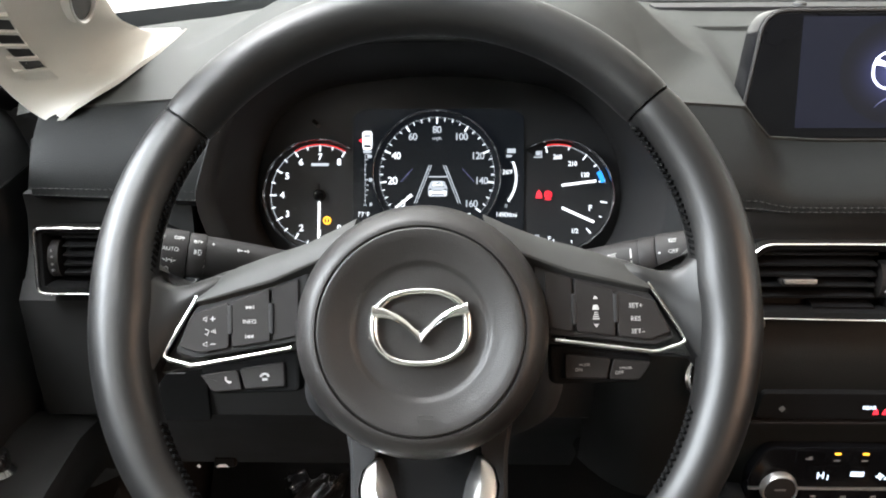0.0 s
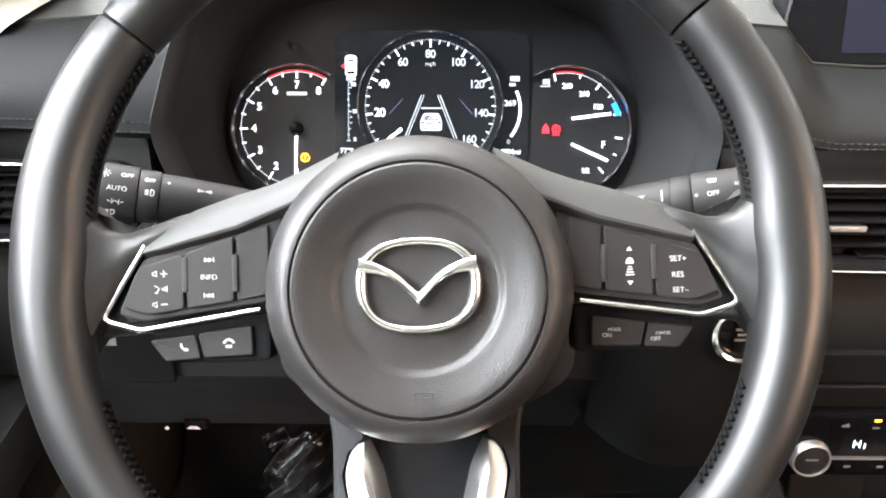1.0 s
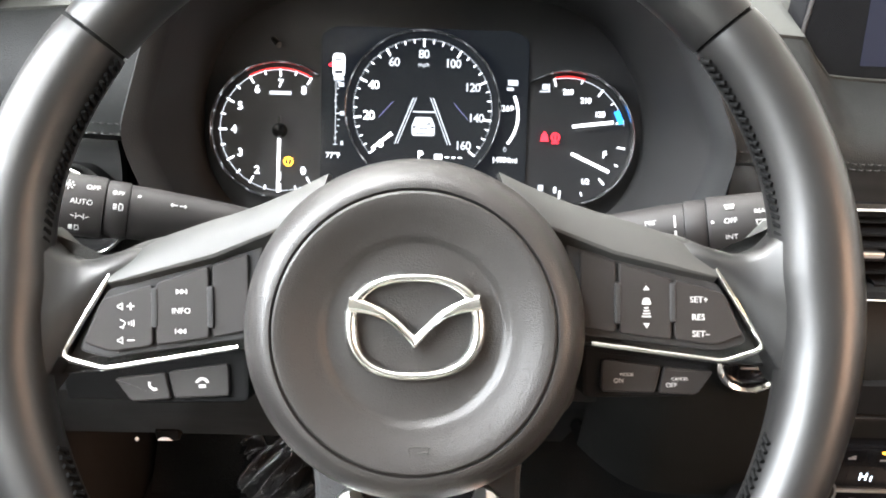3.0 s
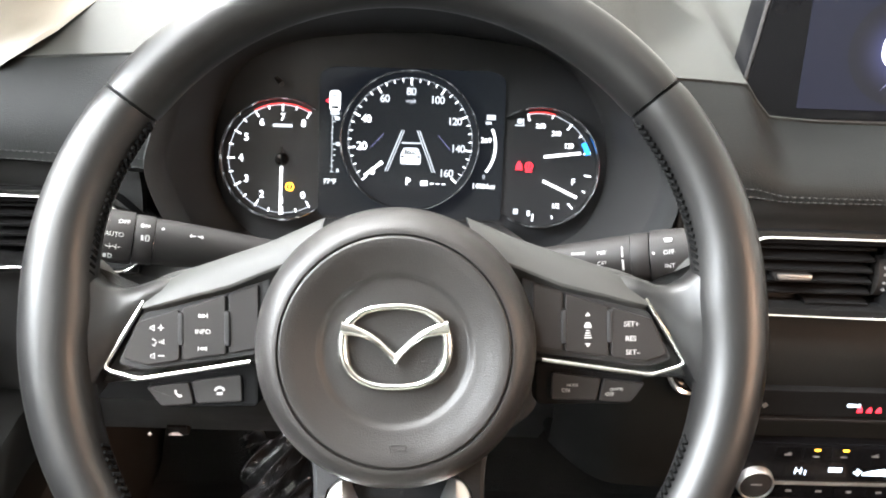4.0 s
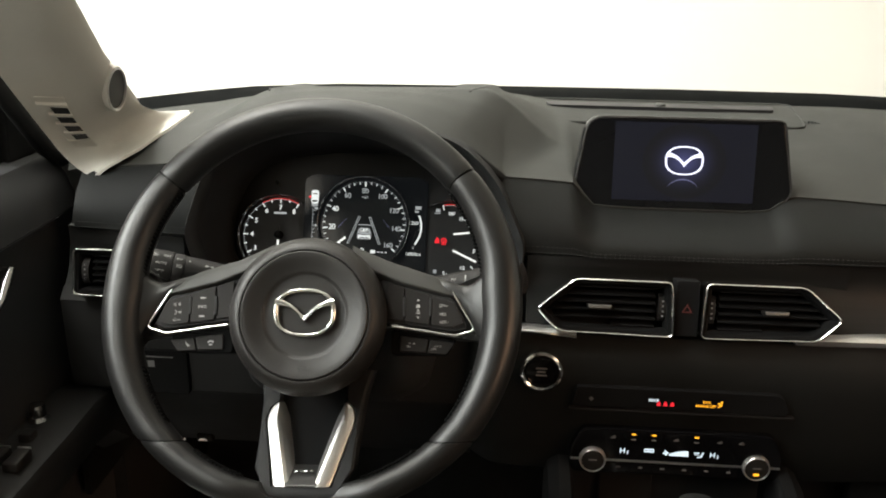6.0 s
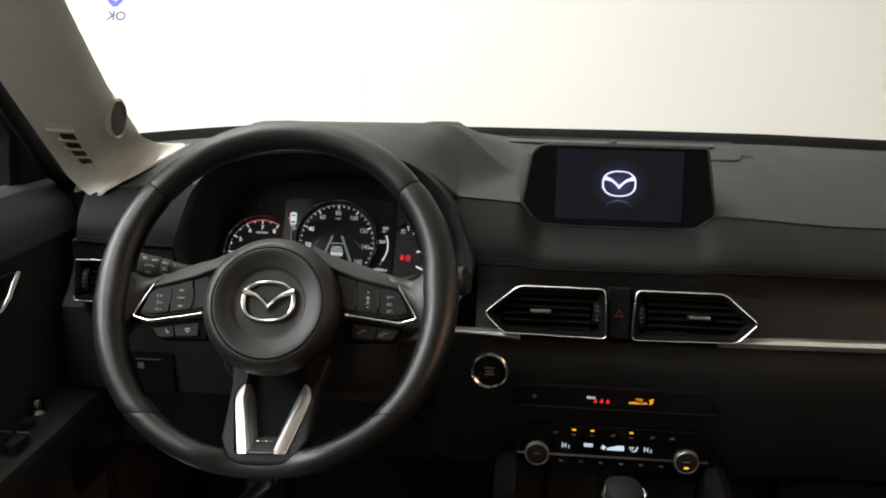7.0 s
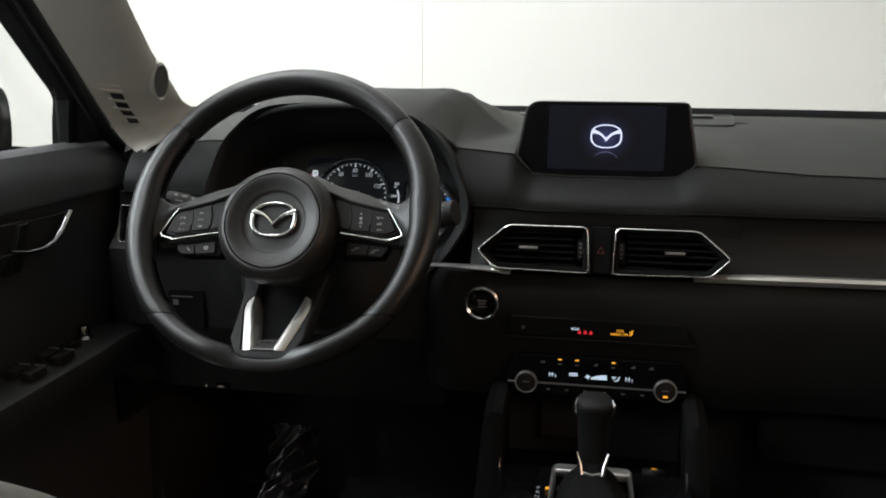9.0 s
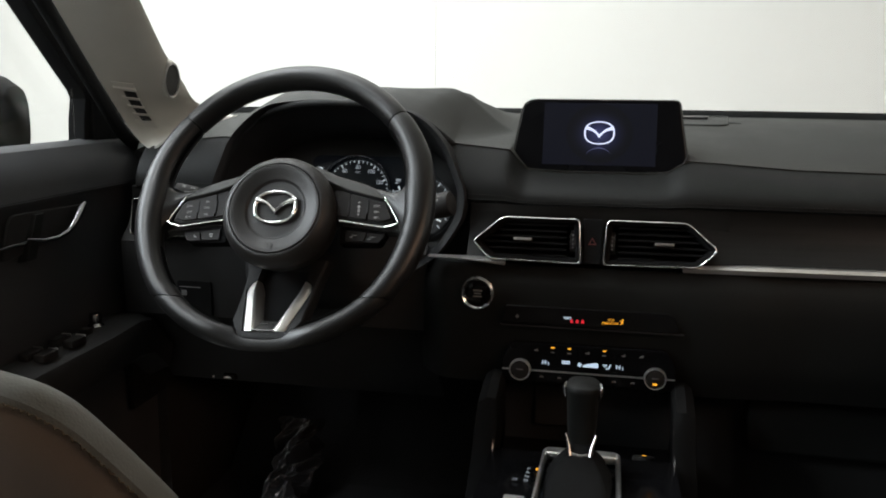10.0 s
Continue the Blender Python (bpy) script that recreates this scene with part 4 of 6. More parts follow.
def air_vent(label, m, poly, slats, knob_x, wheel_x):
    v = thing("air_vent", m, label, "air vent", "dashboard air vents")
    o = rounded(poly, 0.008, 4)
    part("bezel", band(o, [(0, -0.010), (0, 0.0020), (0.0003, 0.0034), (0.0009, 0.0044), (0.0015, 0.0047), (0.0021, 0.0042), (0.0026, 0.0030), (0.0028, 0.001), (0.0028, -0.010)]), CHROME, v, "thin chrome frame")
    part("sleeve", band(inset(o, 0.0029), [(0, -0.035), (0, 0.001), (0.003, 0.000), (0.006, -0.006), (0.006, -0.035)]), RUBBER, v, "")
    part("duct", plate(inset(o, 0.002), -0.040, -0.034), RUBBER, v, "")
    ys = [p[1] for p in poly]
    lo, hi = min(ys) + 0.006, max(ys) - 0.006
    inn = inset(poly, 0.009)

    def reach(y):
        xs = []
        k = len(inn)
        for i in range(k):
            (x0, y0), (x1, y1) = inn[i], inn[(i + 1) % k]
            if (y0 - y) * (y1 - y) <= 0 and abs(y1 - y0) > 1e-7:
                xs.append(x0 + (x1 - x0) * (y - y0) / (y1 - y0))
        return min(xs), max(xs)
    for k in range(slats):
        y = lo + (hi - lo) * (k + 0.5) / slats
        a, b = reach(max(min(y, max(q[1] for q in inn) - 1e-4), min(q[1] for q in inn) + 1e-4))
        if wheel_x > knob_x:
            b = min(b, wheel_x - 0.008)
        else:
            a = max(a, wheel_x + 0.008)
        prof = [(-0.0012, -0.026), (-0.0016, -0.010), (-0.0008, -0.004), (0.0008, -0.0035), (0.0014, -0.010), (0.0010, -0.026)]
        part("slat", rings([[(x, y + dy - 0.004 * (dz + 0.004) / 0.02, dz) for dy, dz in prof] for x in (a, b)]), RUBBER, v, "")
    for k in range(4):
        a, b = min(p[0] for p in inn), max(p[0] for p in inn)
        x = a + (b - a) * (0.2 + 0.17 * k)
        part("upright_vane", box(x - 0.0008, x + 0.0008, lo + 0.004, hi - 0.004, -0.034, -0.027), BLACK, v, "")
    y = lo + (hi - lo) * 0.5
    tab = part("tab", plate(rounded([(knob_x - 0.0125, y - 0.0030), (knob_x + 0.0125, y - 0.0030), (knob_x + 0.0135, y + 0.0024), (knob_x - 0.0135, y + 0.0024)], 0.002, 3), -0.012, 0.0015, 0.001), BUTTON, v, "sliding tab")
    part("tab_trim", plate(rounded([(knob_x - 0.0115, y - 0.0012), (knob_x + 0.0115, y - 0.0012), (knob_x + 0.0125, y + 0.0026), (knob_x - 0.0125, y + 0.0026)], 0.001, 2), 0.0010, 0.0040, 0.0012), SILVER, tab, "bright edge")
    part("thumb_wheel", rings([[(wheel_x + dx, y + 0.015 * math.sin(t), -0.012 + 0.010 * math.cos(t)) for t in [math.pi * (k / 12 - 0.5) for k in range(13)]] + [(wheel_x + dx, y, -0.02)] for dx in (-0.004, 0.004)]), BUTTON, v, "black thumb wheel")
    part("wheel_mark", bars([(wheel_x, y + dy, 0.0016, 0.0016, 0) for dy in (-0.008, -0.003, 0.003, 0.008)], -0.0045, -0.0012), FAINT, v, "")
    return v


vl = [(0.1946, 0.9840), (0.2200, 0.9595), (0.3420, 0.9575), (0.3385, 1.0185), (0.2350, 1.0185)]
vr = [(2 * CX + 0.0005 - x, z) for x, z in vl][::-1]
vm = face(CX, 0.6125, 0.988, VT)
air_vent("black slatted centre air vent with pointed chrome frame", vm, [(x - CX, z - 0.988) for x, z in vl], 6, -0.092, -0.0255)
air_vent("black slatted air vent with pointed chrome frame by hazard switch", vm, [(x - CX, z - 0.988) for x, z in vr], 6, 0.092, 0.0255)
dl = [(-0.3255, 0.9665), (-0.2100, 0.9655), (-0.1860, 0.9880), (-0.2250, 1.0215), (-0.3250, 1.0215)]
air_vent("black slatted driver air vent with chrome frame at the door end", face(-0.26, 0.635, 0.994, VT), [(x + 0.26, z - 0.994) for x, z in dl], 6, 0.015, -0.053)
hz = thing("hazard_switch", face(CX, 0.617, 0.988, VT), "black hazard switch with a dull red triangle", "switch")
part("key", plate(rounded([(-0.0125, -0.030), (0.0125, -0.030), (0.0125, 0.030), (-0.0125, 0.030)], 0.002, 2), -0.02, 0.002, 0.0015), RUBBER, hz, "")
tri = [(0.0065 * math.cos(a), 0.0065 * math.sin(a) - 0.001) for a in (math.pi / 2, math.pi * 7 / 6, math.pi * 11 / 6)]
part("triangle", band(tri, [(0, 0.002), (0, 0.0024), (0.0014, 0.0024), (0.0014, 0.002)]), HAZARD, hz, "dull red triangle")
part("vent_backing", box(0.185, 0.53, 0.652, 0.668, 0.955, 1.03), WOOD, dash, "", W0)

# ---- steering wheel ----
SWM = face(-0.0114, 0.4564, 1.0533, 28.2, 2.0)
wheel = thing("steering_wheel", SWM, "black leather steering wheel with silver lower spoke and chrome badge", "steering wheel")
RIMM = face(-0.0110, 0.4572, 1.0536, 32.0, 2.0)
RIM, THICK = 0.1690, 0.0155


def notch(deg):
    """How far in the rim reaches round the lower spoke, which is let into it."""
    return lerp([(0, 0.1772, 0), (6.5, 0.1770, 0), (9.4, 0.1750, 0), (11.6, 0.1690, 0), (13.8, 0.1585, 0), (15.5, 0.150, 0), (180, 0.150, 0)], abs(deg - 270))[0]


def rim_shape(deg):
    """Radius of the rim's middle and half its thickness: the lower part is wider and thinner."""
    off = abs((deg - 90) % 360 - 180)
    e = lerp([(0, 0.0125, 0), (40, 0.0120, 0), (50, 0.0105, 0), (62, 0.0065, 0), (75, 0.0028, 0), (90, 0.0, 0), (180, 0.0, 0)], off)[0]
    o = lerp([(0, 0.0045, 0), (20, 0.0065, 0), (45, 0.0085, 0), (62, 0.0060, 0), (90, 0.0015, 0), (130, 0.0, 0), (180, 0.0, 0)], off)[0]
    return RIM + (e + o) / 2, THICK - (e - o) / 2


def rim_piece(a0, a1, n, swell_by=0.0):
    """A length of the rim; swell_by thickens its middle as a grip, which also runs out towards the spoke."""
    loops = []
    for k in range(n + 1):
        t = k / n
        deg = a0 + (a1 - a0) * t
        slant = 4.5 * math.exp(-((deg % 360 - 314.7) / 6) ** 2) - 4.5 * math.exp(-((deg - 226.7) / 6) ** 2)  # the lower seams run aslant
        end = min(1.0, min(t, 1 - t) * n / 1.2)
        mid, half = rim_shape(deg)
        r = (half + swell_by * math.sin(math.pi * t)) * (0.955 + 0.045 * end)
        off = min(abs(deg - 0.5), abs(deg - 179.5))
        flare = 0.0026 * math.exp(-(off / 9.0) ** 2) if swell_by else 0.0
        ring = []
        for j in range(24):
            b = 2 * math.pi * j / 24
            c, s = math.cos(b), math.sin(b)
            rad = max(mid + r * c - (flare * max(0.0, -c) ** 0.8), notch(deg))
            dip = 0.66 * math.exp(-(abs(deg - 270) / 16) ** 4) if s > 0 else 0.0
            a = radians(deg + slant * c)
            ring.append((rad * math.cos(a), rad * math.sin(a), (r * 0.6 + THICK * 0.4) * 1.06 * s * (1 - dip)))
        loops.append(ring)
    return rings(loops)


core = []
for k in range(180):
    a = 2 * math.pi * k / 180
    (mid, half), inner, dip = rim_shape(2 * k), notch(2 * k) + 0.0012, 0.72 * math.exp(-(abs(2 * k - 270) / 17) ** 4)
    core.append([(max(mid + (half - 0.0017) * math.cos(b), inner) * math.cos(a), max(mid + (half - 0.0017) * math.cos(b), inner) * math.sin(a), (half - 0.0012) * math.sin(b) * (1 - dip)) for b in [2 * math.pi * j / 16 for j in range(16)]])
core = loop_rings(core)
part("rim_core", core, RUBBER, wheel, "", RIMM)
part("rim_top", rim_piece(38.6, 142.2, 60), LEATHER, wheel, "smooth leather upper rim", RIMM)
part("rim_grip", rim_piece(-45.0, 38.0, 50, 0.0012), LEATHER, wheel, "stitched leather grip", RIMM)
part("rim_grip", rim_piece(142.8, 226.4, 50, 0.0012), LEATHER, wheel, "stitched leather grip", RIMM)
part("rim_bottom", rim_piece(227.0, 314.4, 88), LEATHER, wheel, "smooth leather lower rim", RIMM)
for a0, a1 in ((6, 37), (143.5, 174), (-42, -25), (205, 223), (236, 252), (288, 305)):
    bm = bmesh.new()
    a = a0
    while a < a1:
        p, q = radians(a), radians(a + 1.25)
        mid, half = rim_shape(a)
        r = mid - half - 0.0004
        tube([(r * math.cos(p), r * math.sin(p), 0.0065), ((r - 0.0013) * math.cos((p + q) / 2), (r - 0.0013) * math.sin((p + q) / 2), 0.0035), (r * math.cos(q), r * math.sin(q), 0.0005)], 0.0011, 6, bm)
        a += 1.35
    st = part("stitching", bm, DARKTHREAD, wheel, "dark cross stitching", RIMM)
    st["kind"] = "stuff"

# hub: an outer bowl, a seam, the airbag cover with its dished middle
HC = pose(0, -0.020, 0)
part("hub_bowl", lathe([(0.0, -0.040), (0.058, -0.040), (0.0655, -0.020), (0.0694, 0.000), (0.0698, 0.0060), (0.0686, 0.0118), (0.0660, 0.0172), (0.0628, 0.0213), (0.0598, 0.0236), (0.0580, 0.0243), (0.0566, 0.0243), (0.0560, 0.0234), (0.0561, 0.010), (0.0, 0.010)], 72), HUB, wheel, "grained dark hub bowl", SWM @ HC)
cover = [(0.0, 0.0174), (0.030, 0.0174), (0.0346, 0.0175), (0.0356, 0.0178), (0.0366, 0.0186), (0.0376, 0.0195), (0.0386, 0.0200), (0.0400, 0.0203), (0.0440, 0.0217), (0.0490, 0.0237), (0.0525, 0.0248), (0.0545, 0.0249), (0.0555, 0.0240), (0.0557, 0.0110), (0.0, 0.0110)]
air = part("airbag_cover", lathe(cover, 72), HUB, wheel, "grained round airbag cover", SWM @ HC)
part("badge", emblem(0.0280, 0.0215, 0.0050, 0.0180, 0.0218), BADGE, wheel, "chrome oval badge", SWM @ HC @ pose(0, 0.0022, 0.0006))
part("airbag_mark", bars([(-0.0034, -0.0004, 0.0005, 0.0036, 8), (-0.0022, 0.0014, 0.0022, 0.0005, 0), (0.0016, 0.0014, 0.0058, 0.0005, -4), (0.0014, -0.0008, 0.0036, 0.0004, 4), (0.0040, -0.0002, 0.0005, 0.0034, -12)], 0.0248, 0.0254), HUB, air, "embossed mark", SWM @ pose(0.001, -0.0655, 0))

# spokes
for s in (-1, 1):
    side = "left" if s < 0 else "right"
    body = rounded([(s * x, y) for x, y in ((0.040, 0.044), (0.0655, 0.0330), (0.1043, 0.0200), (0.117, 0.0172), (0.128, 0.0122), (0.139, 0.0095), (0.147, 0.0150), (0.158, 0.0260), (0.162, -0.045), (0.150, -0.0395), (0.130, -0.0382), (0.074, -0.0300), (0.040, -0.0300))], 0.005, 3)
    part("spoke", plate(body, -0.026, -0.0110, 0.005, 4), SATIN, wheel, "dark spoke core")
    bez = []
    for (tx, ty), (rx, ry), (bx, by), z in (((0.036, 0.044), (0.040, 0.028), (0.046, 0.019), 0.004), ((0.0484, 0.0380), (0.0520, 0.0222), (0.0580, 0.0138), 0.004), ((0.0660, 0.0300), (0.0655, 0.0170), (0.0703, 0.0098), 0.0034), ((0.0845, 0.0250), (0.0827, 0.0100), (0.0850, 0.0054), 0.0030),
                                            ((0.1043, 0.0185), (0.1021, 0.0052), (0.1050, 0.0004), 0.0026), ((0.1190, 0.0115), (0.1180, 0.0012), (0.1190, -0.0036), 0.0022), ((0.1275, 0.0045), (0.1262, -0.0004), (0.1262, -0.0048), 0.0014)):
        mx, my = tx + (rx - tx) * 0.5, ty + (ry - ty) * 0.5
        bez.append([(s * tx, ty + 0.001, -0.020), (s * tx, ty + 0.001, z - 0.0095), (s * (tx + (rx - tx) * 0.15), ty + (ry - ty) * 0.15, z - 0.0055), (s * mx, my, z - 0.0016), (s * (tx + (rx - tx) * 0.9), ty + (ry - ty) * 0.9, z), (s * rx, ry, z - 0.0004), (s * bx, by, z - 0.0075), (s * bx, by, -0.020)])
    part("spoke_bezel", rings(bez), SATIN, wheel, "satin grey upper edge of the spoke", sharp=30)
    web = []
    for x, yt, yb, z in ((0.112, 0.0150, 0.0040, -0.0040), (0.118, 0.0150, 0.0015, -0.0015), (0.126, 0.0122, -0.0005, 0.0000), (0.134, 0.0098, -0.0085, 0.0010), (0.140, 0.0096, -0.0190, 0.0022), (0.146, 0.0120, -0.0300, 0.0040), (0.152, 0.0180, -0.0420, 0.0062), (0.158, 0.0265, -0.0500, 0.0080)):
        web.append([(s * x, yt, -0.020), (s * x, yt, z - 0.0065), (s * x, yt - 0.0012, z - 0.0030), (s * x, yt - 0.0040, z - 0.0006), (s * x, yt * 0.5 + yb * 0.5, z + 0.0004), (s * x, yb + 0.0015, z - 0.0006), (s * x, yb, z - 0.0030), (s * x, yb, -0.020)])
    part("thumb_rest", rings(web), LEATHER, wheel, "leather web between spoke and rim", sharp=70)
    tray = rounded([(s * x, y) for x, y in ((0.062, 0.0195), (0.0860, 0.0105), (0.1090, 0.0030), (0.1280, -0.0030), (0.1400, -0.0280), (0.1280, -0.0315), (0.0700, -0.0240))], 0.003, 3)
    part("button_tray", plate(tray, -0.010, -0.0015, 0.001), BLACK, wheel, "black button surround")
    trim = [(s * 0.1262, 0.0035), (s * 0.1300, -0.0030), (s * 0.1448, -0.0268), (s * 0.1452, -0.0300), (s * 0.1425, -0.0318), (s * 0.1300, -0.0352), (s * 0.1270, -0.0352), (s * 0.0735, -0.0272)]
    part("chrome_trim", tube([(x, y, -0.0004) for x, y in trim], [0.0008, 0.0012, 0.0015, 0.0016, 0.0016, 0.0014, 0.0013, 0.0011], 12), CHROME, wheel, "angled chrome trim")
    outer_b = rounded([(s * x, y) for x, y in ((0.1083, -0.0008), (0.1290, -0.0068), (0.1370, -0.0245), (0.1250, -0.0285), (0.1083, -0.0262))], 0.0022, 3)
    inner_b = rounded([(s * x, y) for x, y in ((0.0852, 0.0063), (0.1068, -0.0004), (0.1068, -0.0260), (0.0852, -0.0232))], 0.0016, 3)
    blank = rounded([(s * x, y) for x, y in ((0.0690, 0.0115), (0.0838, 0.0067), (0.0838, -0.0230), (0.0690, -0.0205))], 0.0016, 3)
    b1 = part("button", plate(outer_b, -0.006, 0.0012, 0.0006), BUTTON, wheel, "dark button with white symbols")
    b2 = part("button", plate(inner_b, -0.006, 0.0012, 0.0006), BUTTON, wheel, "dark button with white symbols")
    part("button_blank", plate(blank, -0.006, 0.0004, 0.0006), BUTTON, wheel, "")
    for x, hh in ((0.1075, 0.0165), (0.0845, 0.0175)):
        part("button_key", plate(rounded([(s * x - 0.0014, -0.0125 - hh / 2 + 0.002), (s * x + 0.0014, -0.0125 - hh / 2 + 0.002), (s * x + 0.0014, -0.0125 + hh / 2 + 0.002), (s * x - 0.0014, -0.0125 + hh / 2 + 0.002)], 0.001, 2), -0.004, 0.0018, 0.0008), BLACK, wheel, "")
    # lower pair of keys, hanging under the spoke
    lowm = SWM @ pose(0, 0, -0.010)
    part("key_base", plate(rounded([(s * x, y) for x, y in ((0.0715, -0.0290), (0.1300, -0.0365), (0.1215, -0.0525), (0.0715, -0.0525))], 0.004, 3), -0.018, -0.0025, 0.002), RUBBER, wheel, "", lowm)
    k1 = part("lower_key", plate(rounded([(s * x, y) for x, y in ((0.1068, -0.0388), (0.1285, -0.0412), (0.1210, -0.0512), (0.1042, -0.0502))], 0.0018, 3), -0.008, 0.0, 0.0007), BUTTON, wheel, "dark lower key", lowm)
    k2 = part("lower_key", plate(rounded([(s * x, y) for x, y in ((0.0800, -0.0352), (0.1055, -0.0385), (0.1028, -0.0500), (0.0795, -0.0492))], 0.0018, 3), -0.008, 0.0, 0.0007), BUTTON, wheel, "dark lower key", lowm)
    Z = 0.0013
    if s < 0:
        for y, plus in ((-0.0098, True), (-0.0238, False)):
            rects = [(-0.1172, y, 0.0030, 0.0005, 0)] + ([(-0.1172, y, 0.0005, 0.0030, 0)] if plus else [])
            part("symbol", bars(rects, Z, Z + 0.0002), MARK, b1)
            spk = [(-0.1226, y - 0.0007), (-0.1218, y - 0.0007), (-0.1204, y - 0.0016), (-0.1204, y + 0.0016), (-0.1218, y + 0.0007), (-0.1226, y + 0.0007)]
            part("symbol", band(spk, [(0, Z), (0, Z + 0.0002), (0.0003, Z + 0.0002), (0.0003, Z)]), MARK, b1)
        voice = bars([(-0.1180, -0.0168, 0.0004, 0.0012, 0), (-0.1169, -0.0168, 0.0004, 0.0020, 0), (-0.1159, -0.0168, 0.0004, 0.0027, 0), (-0.1206, -0.0157, 0.0020, 0.0004, -30), (-0.1198, -0.0173, 0.0020, 0.0004, 60), (-0.1209, -0.0185, 0.0017, 0.0004, -20)], Z, Z + 0.0002)
        part("symbol", voice, MARK, b1)
        write("INFO", 0.0034, MARK, b2, -0.0965, -0.0120, Z, turn=-1)
        for y, f in ((-0.0040, 1), (-0.0203, -1)):
            tr = [[(-0.0965 + f * (a - 0.0012), y - 0.0011), (-0.0965 + f * (a + 0.0008), y), (-0.0965 + f * (a - 0.0012), y + 0.0011)] for a in (-0.0008, 0.0011)]
            part("symbol", polys(tr, Z, Z + 0.0002), MARK, b2)
            part("symbol", bars([(-0.0965 + f * 0.0023, y, 0.0004, 0.0022, 0)], Z, Z + 0.0002), MARK, b2)
        ph = [(-0.0018, 0.0018), (-0.0006, 0.0016), (-0.0008, 0.0004), (0.0006, -0.0008), (0.0018, -0.0006), (0.0022, -0.0018), (0.0006, -0.0022), (-0.0014, -0.0004)]
        part("symbol", polys([[(x - 0.1122, y - 0.0445) for x, y in ph]], 0.0001, 0.0003), MARK, k1, m=lowm)
        part("symbol", polys([arc(-0.0910, -0.0440, 0.0030, 15, 165, 8) + arc(-0.0910, -0.0440, 0.0018, 165, 15, 8)], 0.0001, 0.0003), MARK, k2, m=lowm)
        part("symbol", bars([(-0.0910, -0.0448, 0.0030, 0.0014, 0)], 0.0001, 0.0003), MARK, k2, m=lowm)
    else:
        part("symbol", polys([[(0.0950, -0.0052), (0.0978, -0.0052), (0.0964, -0.0032)], [(0.0950, -0.0190), (0.0978, -0.0190), (0.0964, -0.0210)]], Z, Z + 0.0002), MARK, b2)
        part("symbol", polys([rounded([(0.0944, -0.0112), (0.0984, -0.0112), (0.0980, -0.0096), (0.0974, -0.0084), (0.0954, -0.0084), (0.0948, -0.0096)], 0.0005, 2)], Z, Z + 0.0002), MARK, b2)
        part("symbol", bars([(0.0964, -0.0126 - 0.0012 * k, 0.0018 + 0.0007 * k, 0.0006, 0) for k in range(4)], Z, Z + 0.0002), MARK, b2)
        write("SET+", 0.0036, MARK, b1, 0.1185, -0.0095, Z, turn=-1)
        write("RES", 0.0036, MARK, b1, 0.1182, -0.0168, Z, turn=-1)
        write("SET–", 0.0036, MARK, b1, 0.1192, -0.0238, Z, turn=-1)
        write("ON", 0.0028, MARK, k2, 0.0870, -0.0446, 0.0001, m=lowm)
        write("MODE", 0.0021, MARK, k2, 0.0905, -0.0420, 0.0001, m=lowm)
        write("OFF", 0.0028, MARK, k1, 0.1098, -0.0468, 0.0001, m=lowm)
        write("CANCEL", 0.0019, MARK, k1, 0.1135, -0.0442, 0.0001, m=lowm)

# lower spoke: a dark surround let into the rim, holding a silver fork round a deep well
SWL = SWM @ pose(0, 0, 0, 0.4)


def spoke_top(y):
    return lerp([(-0.1785, 0.0040), (-0.1772, 0.0078), (-0.1755, 0.0104), (-0.173, 0.0116), (-0.169, 0.0116), (-0.165, 0.0100), (-0.110, -0.0212), (-0.096, -0.0285), (-0.080, -0.0350), (-0.06, -0.0380)], y)[0]


low = []
for y in (-0.066, -0.080, -0.090, -0.094, -0.097, -0.100, -0.105, -0.110, -0.116, -0.124, -0.136, -0.145, -0.150, -0.155, -0.160, -0.165, -0.168, -0.171, -0.173, -0.1748, -0.1762, -0.1772, -0.1785):
    w = lerp([(-0.1785, 0.0160), (-0.1772, 0.0195), (-0.1755, 0.0240), (-0.173, 0.0285), (-0.169, 0.0322), (-0.165, 0.0350), (-0.158, 0.0390), (-0.150, 0.0436), (-0.140, 0.0436), (-0.110, 0.0455), (-0.096, 0.0465), (-0.085, 0.0480), (-0.066, 0.0540)], y)[0]
    z = spoke_top(y)
    well = y > -0.1640
    mid = z - 0.0135 if well else z
    rim_x = lerp([(-0.1640, 0.0262), (-0.110, 0.0406), (-0.100, 0.0380), (-0.094, 0.0310), (-0.066, 0.0300)], y)[0]
    low.append([(-w, y, z - 0.022), (-w, y, z - 0.0050), (-w * 0.985, y, z - 0.0018), (-w * 0.94, y, z), (-rim_x - 0.0004, y, z), (-rim_x, y, mid), (rim_x, y, mid), (rim_x + 0.0004, y, z), (w * 0.94, y, z), (w * 0.985, y, z - 0.0018), (w, y, z - 0.0050), (w, y, z - 0.022)])
part("lower_spoke", rings(low), COWL, wheel, "dark lower spoke reaching down to the rim", SWL)
FORKY = (-0.0955, -0.0958, -0.0966, -0.0980, -0.1000, -0.1025, -0.1060, -0.1100, -0.1160, -0.1300, -0.1450, -0.1580, -0.1632, -0.1645)
